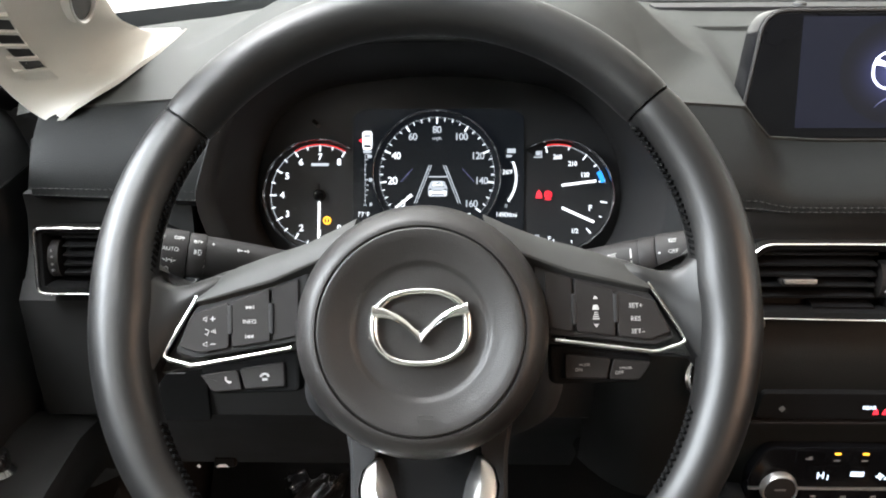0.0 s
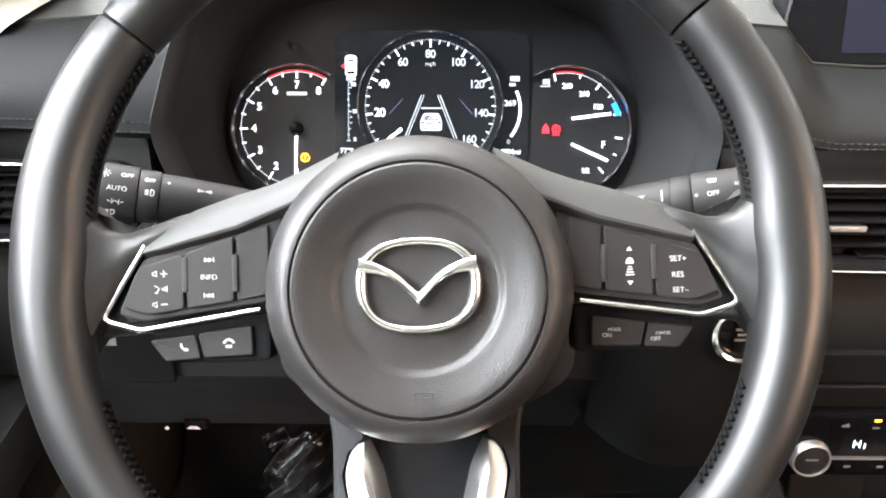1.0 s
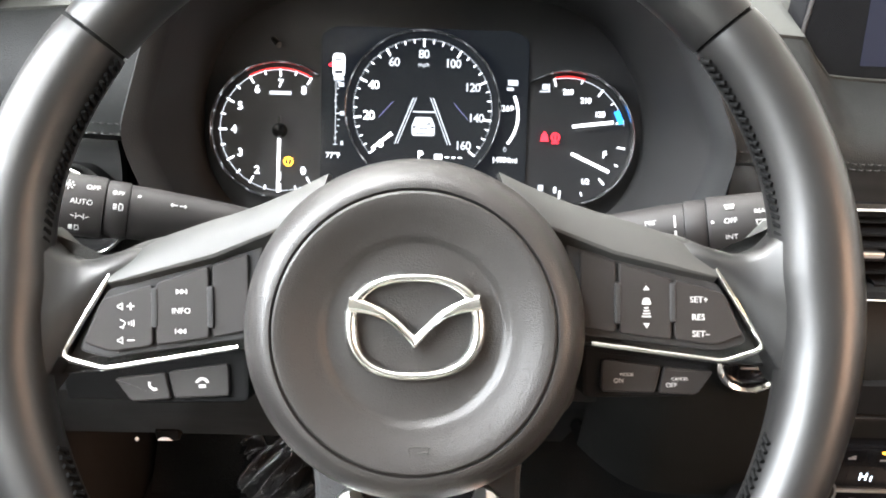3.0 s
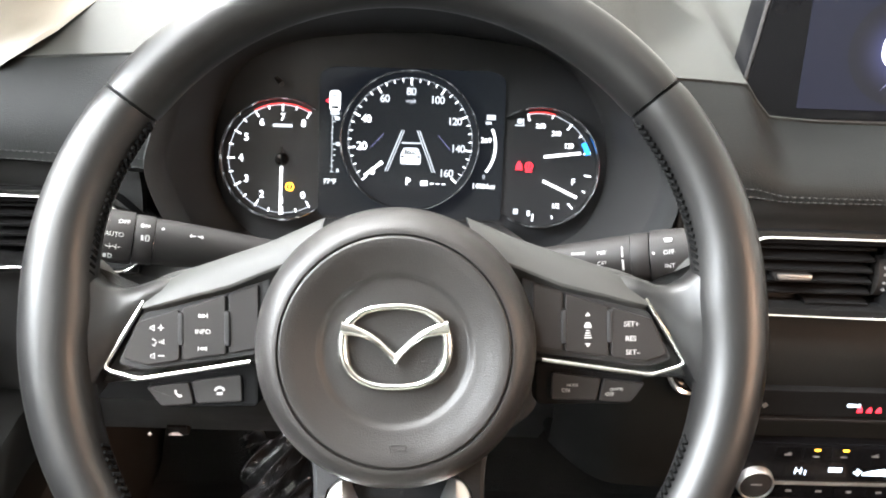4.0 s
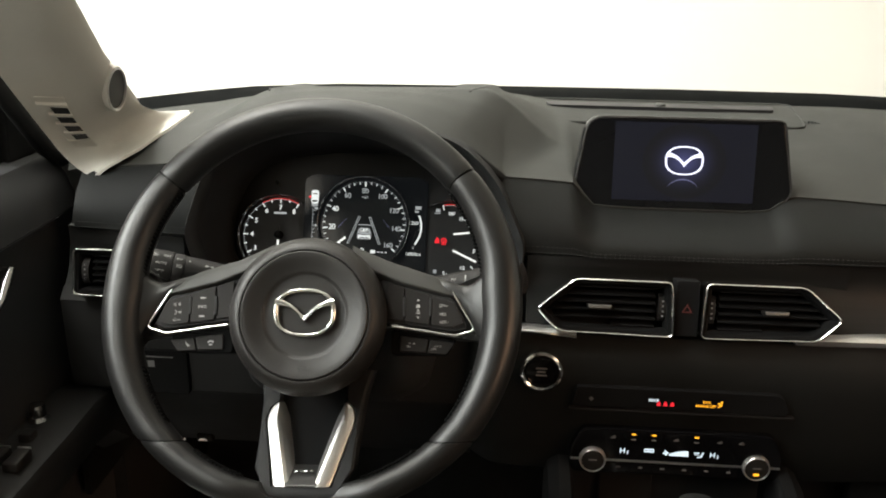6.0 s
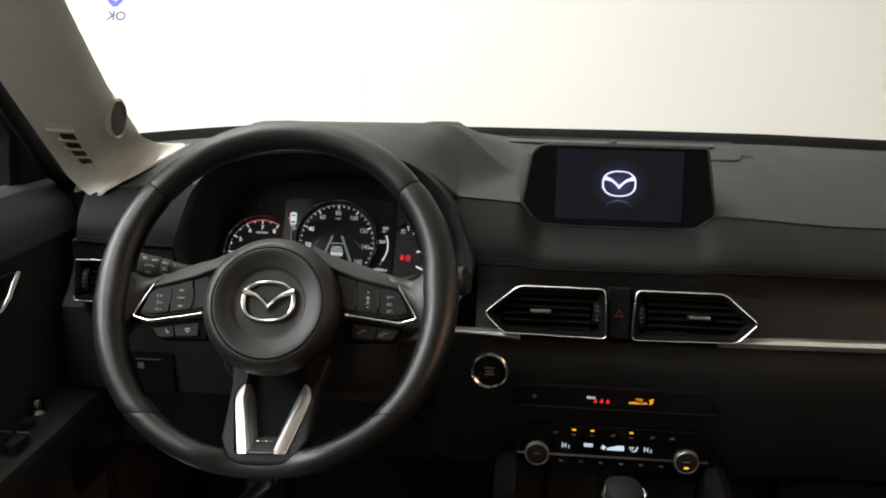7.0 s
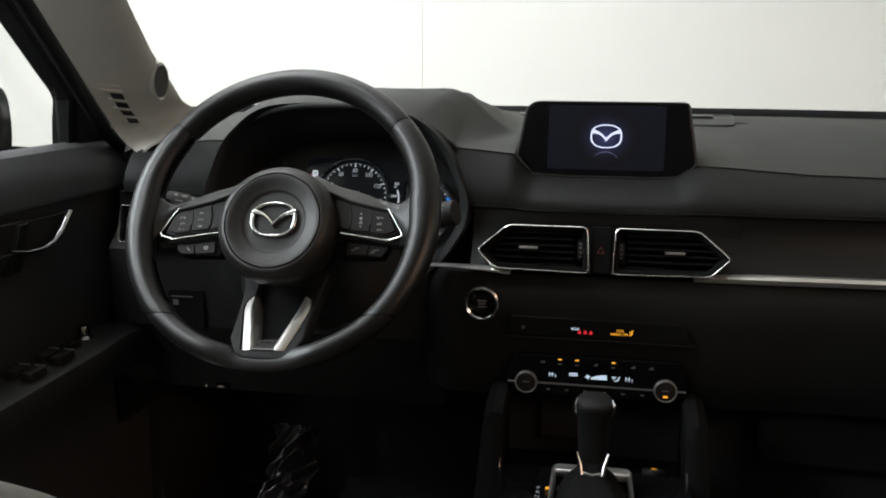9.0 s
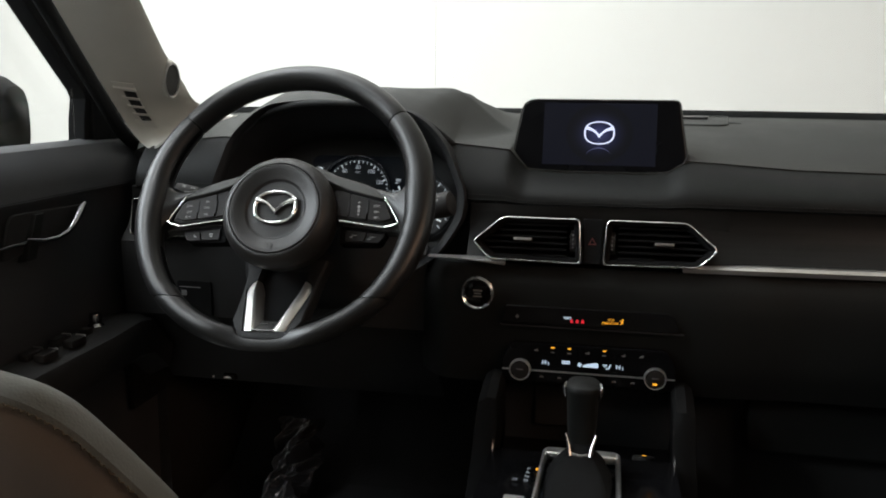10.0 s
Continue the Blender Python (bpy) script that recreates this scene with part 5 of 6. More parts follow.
for s in (-1, 1):
    loops = []
    for y in FORKY:
        o = lerp([(-0.1645, 0.0236), (-0.1632, 0.0247), (-0.158, 0.0262), (-0.1450, 0.0299), (-0.1160, 0.0385), (-0.110, 0.0394)], y)[0]
        if y > -0.110:
            o = 0.0310 + 0.0084 * math.sqrt(max(0.0, 1 - ((y + 0.110) / 0.0145) ** 2))
        r = lerp([(-0.1645, 0.0136), (-0.110, 0.0302), (-0.0955, 0.0304)], y)[0]
        c = lerp([(-0.1645, 0.0108), (-0.110, 0.0272), (-0.0955, 0.0300)], y)[0]
        f = lerp([(-0.1645, 0.0100), (-0.1485, 0.0105), (-0.110, 0.0212), (-0.0955, 0.0285)], y)[0]
        z = spoke_top(y)
        deep = z - lerp([(-0.1645, 0.002), (-0.1485, 0.0130), (-0.110, 0.0130), (-0.0955, 0.0040)], y)[0]
        e = o + (r - o) * 0.12
        loops.append([(s * o, y, z - 0.012), (s * o, y, z - 0.0016), (s * e, y, z - 0.0004), (s * (e * 0.45 + r * 0.55), y, z + 0.0015), (s * (r + 0.0006), y, z + 0.0023), (s * r, y, z + 0.0023), (s * c, y, z + 0.0004), (s * f, y, deep), (s * f, y, deep - 0.006)])
    part("silver_fork", rings(loops), SILVER, wheel, "satin silver spoke insert", SWL, sharp=28)
ramp = [[(x, -0.1475, -0.020), (x, -0.1485, -0.0120), (x, -0.1600, 0.0066), (x, -0.1618, 0.0098), (x, -0.1628, 0.0116), (x, -0.1640, 0.0118), (x, -0.1648, 0.0100), (x, -0.1648, 0.000)] for x in span(-0.0140, 0.0140, 8)]
part("silver_fork_base", rings(ramp), BRUSHED, wheel, "brushed grey foot of the spoke insert", SWL)
marks = SWL @ pose(0, -0.1545, -0.0023, 58 - 0.4)
part("spoke_marking", bars([(x * 0.0042 - 0.0063, 0.0022 - 0.0044 * r, 0.0028, 0.0022, 20 * (-1) ** (x + r)) for x in range(4) for r in range(2)], -0.001, 0.0005), RING, wheel, "embossed small marking", marks)
floor_w = rings([[(x, -0.078, -0.0480), (x, -0.096, -0.0408), (x, -0.110, -0.0338), (x, -0.131, -0.0222), (x, -0.1490, -0.0123), (x, -0.1490, -0.030), (x, -0.078, -0.056)] for x in span(-0.0285, 0.0285, 4)])
part("spoke_well", floor_w, RUBBER, wheel, "dark grained panel between the forks", SWL)

# ---- column and stalks ----
col = thing("steering_column", pose(HX, 0.56, 0.98), "dark grey plastic steering column shroud", "steering column")
loops = []
for y, w, zt, zb in ((0.490, 0.060, 1.020, 0.945), (0.500, 0.075, 1.030, 0.925), (0.535, 0.090, 1.032, 0.905), (0.58, 0.098, 1.020, 0.885), (0.64, 0.100, 1.000, 0.880), (0.74, 0.095, 0.960, 0.87)):
    loops.append([(HX + x, y, z) for x, z in rounded([(-w, zb + 0.02), (-w * 0.72, zb), (w * 0.72, zb), (w, zb + 0.02), (w * 0.9, zt), (-w * 0.9, zt)], 0.02, 4)])
part("shroud", rings(loops), BLACK, col, "", W0)


def stalk(label, s, end, cut=0.702):
    """A lever out of the column with two turning rings and a flat cap."""
    x0, y0, z0 = HX + s * 0.06, 0.575, 1.010
    d = Vector((end[0] - x0, end[1] - y0, end[2] - z0))
    ln = d.length
    zax = d.normalized()
    yax = Vector((0, 0.25, 1)).cross(zax).cross(zax) * -1
    yax.normalize()
    xax = yax.cross(zax)
    m = Matrix.Translation((x0, y0, z0)) @ Matrix((xax, yax, zax)).transposed().to_4x4()
    st = thing("indicator_stalk" if s < 0 else "wiper_stalk", m, label, "stalk")
    part("lever", lathe([(0.0, 0.0), (0.0100, 0.0), (0.0108, ln * 0.25), (0.0128, ln * 0.45), (0.0140, ln * (cut - 0.082)), (0.0142, ln * (cut - 0.002)), (0.0, ln * (cut - 0.002))], 32), BUTTON, st, "")
    part("ring", lathe([(0.0, ln * cut), (0.0146, ln * cut), (0.0150, ln * (cut + 0.008)), (0.0150, ln * (cut + 0.073)), (0.0146, ln * (cut + 0.080)), (0.0, ln * (cut + 0.080))], 32), BUTTON, st, "ribbed turning ring")
    part("end_knob", lathe([(0.0, ln * (cut + 0.084)), (0.0156, ln * (cut + 0.084)), (0.0160, ln * (cut + 0.098)), (0.0160, ln * 0.96), (0.0150, ln * 0.99), (0.0120, ln), (0.0, ln)], 32), BUTTON, st, "turning end knob")
    return st, m, ln


def on_stalk(st, m, ln, items, eye=(0.0, 0.12, 1.23), cut=0.702):
    """Print on the side of a stalk that faces the driver: text or bars, share of the length, degrees round, size."""
    inv = m.inverted()
    e = inv @ Vector(eye)
    base_a = math.degrees(math.atan2(e.y, e.x))
    along_sign = -1 if (m.to_3x3() @ Vector((0, 0, 1))).x > 0 else 1
    for body, t, ang, size in items:
        r = 0.0162 if t > cut + 0.084 else (0.0152 if t > cut else 0.0112 + 0.0036 * max(0, t - 0.25) / 0.40)
        a = radians(base_a - ang * along_sign)
        pos = Vector((r * math.cos(a), r * math.sin(a), ln * t))
        nrm = Vector((math.cos(a), math.sin(a), 0))
        along = Vector((0, 0, 1)) * (1 if (m.to_3x3() @ Vector((0, 0, 1))).x > 0 else -1)
        upv = nrm.cross(along)
        q = m @ Matrix.Translation(pos) @ Matrix((along, upv, nrm)).transposed().to_4x4()
        if isinstance(body, str):
            part("lettering", lettering(body, size, MARK), MARK, st, m=q)
        else:
            part("symbol", bars(body, 0, 0.0003), MARK, st, m=q)


SUN = [(0.0023 * math.cos(k * math.pi / 4), 0.0023 * math.sin(k * math.pi / 4), 0.0012, 0.0004, 45 * k) for k in range(8)] + [(0, 0, 0.0020, 0.0004, 0), (0, 0, 0.0004, 0.0020, 0), (0, 0, 0.0017, 0.0017, 45)]
LAMP = [(-0.0012, y, 0.0018, 0.0005, 0) for y in (-0.0012, -0.0004, 0.0004, 0.0012)] + [(0.0008, 0, 0.0005, 0.0034, 0), (0.0018, 0.0015, 0.0018, 0.0005, -20), (0.0018, -0.0015, 0.0018, 0.0005, 20), (0.0026, 0, 0.0005, 0.0022, 0)]
SIDE = [(-0.0018, 0, 0.0004, 0.0030, 0), (0.0018, 0, 0.0004, 0.0030, 0), (-0.0008, 0, 0.0020, 0.0004, 30), (0.0008, 0, 0.0020, 0.0004, -30), (0.0034, 0, 0.0018, 0.0004, 25), (-0.0034, 0, 0.0018, 0.0004, -25)]
ARROWS = [(-0.0020, 0, 0.0030, 0.0006, 0), (0.0020, 0, 0.0030, 0.0006, 0), (-0.0034, 0.0006, 0.0014, 0.0004, 45), (-0.0034, -0.0006, 0.0014, 0.0004, -45), (0.0034, 0.0006, 0.0014, 0.0004, -45), (0.0034, -0.0006, 0.0014, 0.0004, 45)]
PIP = [(0, 0, 0.0014, 0.0014, 45)]
WIPE = [(0, -0.0012, 0.0040, 0.0005, 0), (0, 0.0010, 0.0046, 0.0005, 0), (-0.0020, 0, 0.0005, 0.0026, 12), (0.0020, 0, 0.0005, 0.0026, -12), (0.0004, 0, 0.0030, 0.0004, 35)]
st, m, ln = stalk("black light and indicator stalk with white print", -1, (-0.203, 0.545, 1.043))
on_stalk(st, m, ln, [(SUN, 0.91, -38, 0), ("OFF", 0.828, -38, 0.0038), (PIP, 0.755, -38, 0), ("AUTO", 0.86, -8, 0.0038), (SIDE, 0.86, 18, 0), (LAMP, 0.88, 42, 0), ("OFF", 0.742, -36, 0.0034), (PIP, 0.67, -36, 0), (LAMP, 0.74, -8, 0), (ARROWS, 0.53, -30, 0)])
st, m, ln = stalk("black wiper stalk with white print", 1, (0.180, 0.545, 1.043), 0.625)
on_stalk(st, m, ln, [("OFF", 0.790, -10, 0.0038), ("INT", 0.790, 20, 0.0038), ("ON", 0.795, 46, 0.0036), (WIPE, 0.790, -38, 0), (PIP, 0.725, -10, 0), (WIPE, 0.895, -4, 0), ("REAR", 0.90, -24, 0.0030), ("MIST", 0.505, -22, 0.0036), ("OFF", 0.50, 6, 0.0036), ("AUTO", 0.50, 36, 0.0034), ("FRONT", 0.395, -26, 0.0028), ([(0, 0, 0.0008, 0.0065, 0)], 0.590, -20, 0), ([(0, 0, 0.0012, 0.0065, 0)], 0.590, 12, 0)], cut=0.625)

# ---- start button ----
stb = thing("start_button", face(0.2050, 0.6045, 0.9140, 3), "round black engine start button with chrome ring", "button")
part("chrome_ring", lathe([(0.0234, -0.004), (0.0236, 0.003), (0.0226, 0.0065), (0.0206, 0.0075), (0.0188, 0.006), (0.0182, -0.004)], 48), CHROME, stb, "chrome ring")
part("cap", lathe([(0.0, 0.0035), (0.0160, 0.0035), (0.0176, 0.0025), (0.0180, -0.003)], 40), PIANO, stb, "gloss black cap")
part("label_bars", bars([(0, 0.003, 0.012, 0.002, 0), (0, -0.001, 0.009, 0.002, 0), (0, -0.005, 0.012, 0.0018, 0)], 0.0035, 0.0038), FAINT, stb, "")

# ---- warning strip ----
FY = 0.603
ws2 = thing("warning_strip", face(CX, FY - 0.004, 0.887, 1), "black strip with red and amber warning lights", "indicator")
o = rounded([(-0.115, -0.010), (0.118, -0.012), (0.108, 0.013), (-0.111, 0.013)], [0.003, 0.012, 0.01, 0.004], 4)
part("strip_face", plate(o, -0.01, 0.002, 0.0008), RUBBER, ws2, "smooth black face")
write("REAR", 0.0045, ICE, ws2, -0.0280, 0.0005, 0.0022, bold=0.0001)
for k in range(3):
    x = -0.0225 + 0.0072 * k
    part("belt_symbol", polys([[(x - 0.0022, -0.0056), (x + 0.0022, -0.0056), (x + 0.0018, -0.0025), (x, 0.0000), (x - 0.0018, -0.0025)]], 0.002, 0.0024), RED, ws2, "red seat belt symbol")
write("PASS", 0.0042, AMBER, ws2, 0.0285, 0.0010, 0.0022)
write("AIRBAG OFF", 0.0040, AMBER, ws2, 0.0275, -0.0035, 0.0022, bold=0.00005)
part("airbag_symbol", bars([(0.0425, -0.0005, 0.0050, 0.0016, -35), (0.0420, -0.0030, 0.004, 0.0013, 35), (0.0440, 0.002, 0.002, 0.002, 0)], 0.002, 0.0024), AMBER, ws2, "")
part("socket_mark", bars([(-0.095, -0.001, 0.004, 0.004, 45)], 0.002, 0.0023), FAINT, ws2, "")
part("strip_shelf", box(CX - 0.118, CX + 0.122, FY - 0.007, FY + 0.01, 0.8722, 0.8742), BUTTON, ws2, "", W0)

# ---- climate panel ----
CM = face(CX, FY - 0.006, 0.820, 2)
clim = thing("climate_panel", CM, "black climate control panel with two knobs and a lit display", "control panel")
o = rounded([(-0.113, -0.024), (0.115, -0.024), (0.116, 0.006), (0.104, 0.031), (-0.102, 0.031), (-0.114, 0.006)], 0.008, 4)
part("panel_face", plate(o, -0.010, 0.003, 0.002), PIANO, clim, "gloss black face")
part("bright_line", box(-0.113, 0.114, -0.0078, -0.0060, 0.002, 0.0050), SILVER, clim, "thin silver line")
for x, lit in ((-0.089, False), (0.0885, True)):
    kn = part("knob", lathe([(0.0, 0.0085), (0.0118, 0.0085), (0.0127, 0.0078), (0.0127, 0.003)], 36), BUTTON, clim, "round knob", CM @ pose(x, -0.0065, 0))
    part("knob_ring", lathe([(0.0126, 0.0080), (0.0129, 0.0092), (0.0135, 0.0094), (0.0143, 0.0080), (0.0148, 0.003), (0.0126, 0.003)], 40), SILVER, kn, "satin chrome ring")
    part("knob_print", bars([(0, 0.001, 0.009, 0.0016, 0)], 0.0086, 0.0088), FAINT, kn, "")
    if lit:
        part("knob_light", bars([(0, -0.0065, 0.0058, 0.0028, 0)], 0.0086, 0.0089), AMBER, kn, "small amber light")
for x, mt in ((-0.068, None), (-0.046, AMBER), (-0.024, AMBER), (0.0, None), (0.022, AMBER), (0.047, None), (0.070, None)):
    key = part("key", plate(rounded([(x - 0.0105, 0.0165), (x + 0.0105, 0.0165), (x + 0.0105, 0.0285), (x - 0.0105, 0.0285)], 0.0015, 2), 0.0, 0.0036, 0.0006), PIANO, clim, "gloss black key")
    if mt:
        part("key_light", plate(rounded([(x - 0.0022, 0.0250), (x + 0.0022, 0.0250), (x + 0.0025, 0.0268), (x - 0.0025, 0.0268)], 0.0006, 2), 0.0036, 0.0041), mt, key, "amber light")
        part("key_print", bars([(x, 0.0195, 0.005, 0.0014, 0)], 0.0036, 0.0038), FAINT, key, "")
    else:
        part("key_print", bars([(x, 0.0208, 0.0055, 0.0016, 0), (x + 0.001, 0.0225, 0.003, 0.0010, 20)], 0.0036, 0.0038), FAINT, key, "")
part("display", plate(rounded([(-0.068, -0.0040), (0.066, -0.0040), (0.066, 0.0145), (-0.068, 0.0145)], 0.001, 2), 0.002, 0.0034), PIANO, clim, "black display")
for x in (-0.055, 0.0425):
    write("H", 0.0088, ICE, clim, x - 0.0018, 0.0050, 0.0038, bold=0.0001)
    part("digit_bar", bars([(x + 0.0040, 0.0036, 0.0010, 0.0044, 0)], 0.0036, 0.0040), ICE, clim, "")
part("mode_bars", bars([(-0.0280, 0.0070, 0.0105, 0.0044, 0)], 0.0036, 0.0039), ICE, clim, "")
part("mode_bars", bars([(-0.0312, 0.0070, 0.0020, 0.0010, 0), (-0.0280, 0.0070, 0.0020, 0.0010, 0), (-0.0248, 0.0070, 0.0020, 0.0010, 0)], 0.0039, 0.0041), DIAL, clim, "")
part("fan_symbol", bars([(-0.0098 + 0.0018 * math.cos(a), 0.0050 + 0.0018 * math.sin(a), 0.0032, 0.0016, math.degrees(a) + 40) for a in [math.pi / 2 * k for k in range(4)]], 0.0036, 0.0040), ICE, clim, "")
part("fan_bar", polys([[(-0.0062, 0.0020), (0.0148, 0.0020), (0.0145, 0.0085), (0.0090, 0.0086), (0.0, 0.0066), (-0.0055, 0.0042)]], 0.0036, 0.0040), ICE, clim, "ice blue fan speed bar")
part("air_symbol", bars([(0.0235, 0.0070, 0.0060, 0.0010, 0), (0.0235, 0.0048, 0.0046, 0.0009, 0), (0.0295, 0.0052, 0.0016, 0.006, -20), (0.0268, 0.0022, 0.005, 0.0012, 10)], 0.0036, 0.0040), ICE, clim, "")
for x in (-0.060, -0.036, -0.012, 0.012, 0.036, 0.060):
    key = part("key", plate(rounded([(x - 0.0112, -0.0212), (x + 0.0112, -0.0212), (x + 0.0112, -0.0095), (x - 0.0112, -0.0095)], 0.0015, 2), 0.0, 0.0036, 0.0006), PIANO, clim, "gloss black key")
    part("key_print", bars([(x, -0.0150, 0.0048, 0.0022, 0)], 0.0036, 0.0038), FAINT, key, "")

# ---- console and selector ----
con = thing("centre_console", pose(CX, 0.3, FLOOR), "black centre console with raised side rails", "console")


def console_top(x, v):
    y, z = lerp([(0, -0.50, 0.74), (0.55, 0.30, 0.735), (0.72, 0.45, 0.735), (0.80, 0.52, 0.730), (0.93, 0.60, 0.695), (1.0, 0.655, 0.69)], v)
    return (x, y, z)


part("console_top", sheet(console_top, span(CX - 0.115, CX + 0.115, 8), [0, 0.3, 0.55, 0.72, 0.80, 0.85, 0.93, 1.0], 0.015), PIANO, con, "gloss black console top", W0)
part("console_body", box(CX - 0.1105, CX + 0.1105, -0.50, 0.478, 0.45, 0.7185), BLACK, con, "", W0)
part("tray_back", box(CX - 0.115, CX + 0.115, 0.652, 0.668, 0.66, 0.80), BLACK, con, "", W0)
part("tray_lid", plate(rounded([(-0.062, -0.030), (0.0, -0.030), (0.0, 0.030), (-0.062, 0.030)], 0.004, 3), 0, 0.004, 0.002), BLACK, con, "", face(CX - 0.01, 0.650, 0.745, 5))
for s in (-1, 1):
    loops = []
    for y, z, w in ((-0.50, 0.690, 0.040), (0.25, 0.690, 0.040), (0.44, 0.688, 0.038), (0.486, 0.680, 0.036), (0.497, 0.694, 0.034), (0.509, 0.736, 0.030), (0.537, 0.790, 0.028), (0.58, 0.803, 0.028), (0.62, 0.806, 0.028)):
        loops.append([(CX + s * (0.112 + dx), y, zz) for dx, zz in ((0.0, z - 0.06), (-0.002, z - 0.006), (0.002, z), (w * 0.5, z + 0.001), (w * 0.9, z - 0.008), (w, z - 0.03), (w, FLOOR))])
    rail = part("side_rail", rings(loops), RUBBER, con, "padded black side rail", W0)
    # The highlight on the rail's edge, modelled as a thin metal tube.
    part("rail_glint", tube([(CX + s * 0.113, y, z - 0.0035) for y, z in ((0.25, 0.690), (0.44, 0.688), (0.486, 0.680), (0.497, 0.694), (0.509, 0.736), (0.537, 0.786))], 0.0011, 8), RING, rail, "thin metal line added as the highlight along the rail", W0)

gs = thing("gear_selector", pose(CX, 0.44, 0.742), "black leather gear selector with chrome prongs in a silver gate", "gear lever")
gate = rounded([(-0.049, -0.115), (0.049, -0.115), (0.047, 0.062), (-0.047, 0.062)], 0.012, 4)
part("gate", band(gate, [(0, -0.006), (0, 0.003), (0.0015, 0.0045), (0.0030, 0.0045), (0.0055, 0.001), (0.0055, -0.006)]), SILVER, gs, "satin silver gate frame")
part("gate_rear", plate(rounded([(-0.044, 0.043), (0.044, 0.043), (0.043, 0.061), (-0.043, 0.061)], 0.006, 3), -0.004, 0.0048, 0.003), SILVER, gs, "")
boot = []
for z, w, d, y in ((-0.006, 0.0385, 0.078, -0.030), (0.001, 0.0365, 0.072, -0.028), (0.008, 0.0345, 0.060, -0.018), (0.015, 0.0275, 0.040, -0.004), (0.021, 0.0190, 0.022, 0.009), (0.028, 0.0145, 0.017, 0.014), (0.033, 0.0130, 0.014, 0.018)):
    boot.append([(w * math.copysign(abs(math.cos(a)) ** 0.7, math.cos(a)) * (1 + 0.05 * math.sin(9 * a + 60 * z)), y + d * math.copysign(abs(math.sin(a)) ** 0.7, math.sin(a)), z) for a in [2 * math.pi * k / 32 for k in range(32)]])
part("boot", rings(boot), RUBBER, gs, "soft black leather boot")
for s in (-1, 1):
    part("prong", tube([(s * 0.0120, -0.004, 0.024), (s * 0.0136, 0.000, 0.034), (s * 0.0178, 0.006, 0.047)], [0.0030, 0.0024, 0.0013], 10, flat=1.2), RING, gs, "chrome prong")
part("prong_bridge", tube([(-0.0115, -0.002, 0.026), (0.0, -0.006, 0.0245), (0.0115, -0.002, 0.026)], 0.0028, 10), CHROME, gs, "")
lever = []
for z, w, d, y in ((0.026, 0.0135, 0.014, 0.022), (0.036, 0.0155, 0.016, 0.026), (0.050, 0.0172, 0.019, 0.030), (0.070, 0.0182, 0.022, 0.032), (0.086, 0.0194, 0.025, 0.032), (0.095, 0.0203, 0.0262, 0.031), (0.1005, 0.0196, 0.0250, 0.030), (0.1030, 0.0170, 0.022, 0.030)):
    lever.append([(w * math.copysign(abs(math.cos(a)) ** 0.72, math.cos(a)), y + d * math.copysign(abs(math.sin(a)) ** 0.72, math.sin(a)), z) for a in [2 * math.pi * k / 32 for k in range(32)]])
kn = part("lever_knob", rings(lever), FRONTPAD, gs, "black leather knob", sharp=60)
for s in (-1, 1):
    part("knob_cheek", tube([(s * 0.0196, 0.018, 0.086), (s * 0.0208, 0.020, 0.092), (s * 0.0212, 0.024, 0.098), (s * 0.0196, 0.028, 0.1030)], [0.0010, 0.0030, 0.0034, 0.0012], 12, flat=1.6), RING, kn, "bright side button")
sel = thing("selector_scale", pose(0.2905, 0.440, 0.7375), "lit gear position letters on the console", "indicator")
for k, ch in enumerate("PRND"):
    write(ch, 0.0080, DIM, sel, 0.004, 0.010 - 0.0105 * k, 0.0006)
write("M", 0.0080, DIM, sel, -0.009, -0.0215, 0.0006)
part("position_light", box(0.0125, 0.0165, 0.009, 0.0135, 0, 0.0010), AMBER, sel, "amber position light")
sb = thing("console_switch", pose(0.434, 0.585, 0.7035, -20), "small round console socket with an amber light", "switch")
part("cap", lathe([(0.0, 0.004), (0.013, 0.004), (0.015, 0.002), (0.015, -0.004)], 28), BUTTON, sb, "")
part("light", bars([(0.001, 0.004, 0.006, 0.002, -15)], 0.004, 0.0046), AMBER, sb, "amber light")
pk = thing("parking_brake_switch", pose(0.287, 0.352, 0.738), "silver edged console switch", "switch")
part("key", box(-0.012, 0.012, -0.016, 0.016, 0, 0.007, bevel=0.003), SILVER, pk, "satin silver key")

# ---- driver's door ----
door = thing("driver_door", pose(-0.40, 0.1, 0.75), "black driver door lining with chrome handle and black window frame", "door")


def door_card(y, v):
    prof = [(0, -0.455, 1.098), (0.06, -0.432, 1.104), (0.14, -0.405, 1.098), (0.25, -0.384, 1.072), (0.34, -0.372, 1.035), (0.36, -0.376, 1.029), (0.42, -0.376, 0.96), (0.55, -0.366, 0.90), (0.62, -0.366, 0.855), (0.70, -0.37, 0.78), (1.0, -0.375, 0.46)]
    x, z = lerp(prof, v)
    if y > 0.70:
        x -= (y - 0.70) * 0.12
    return (x, y, z)


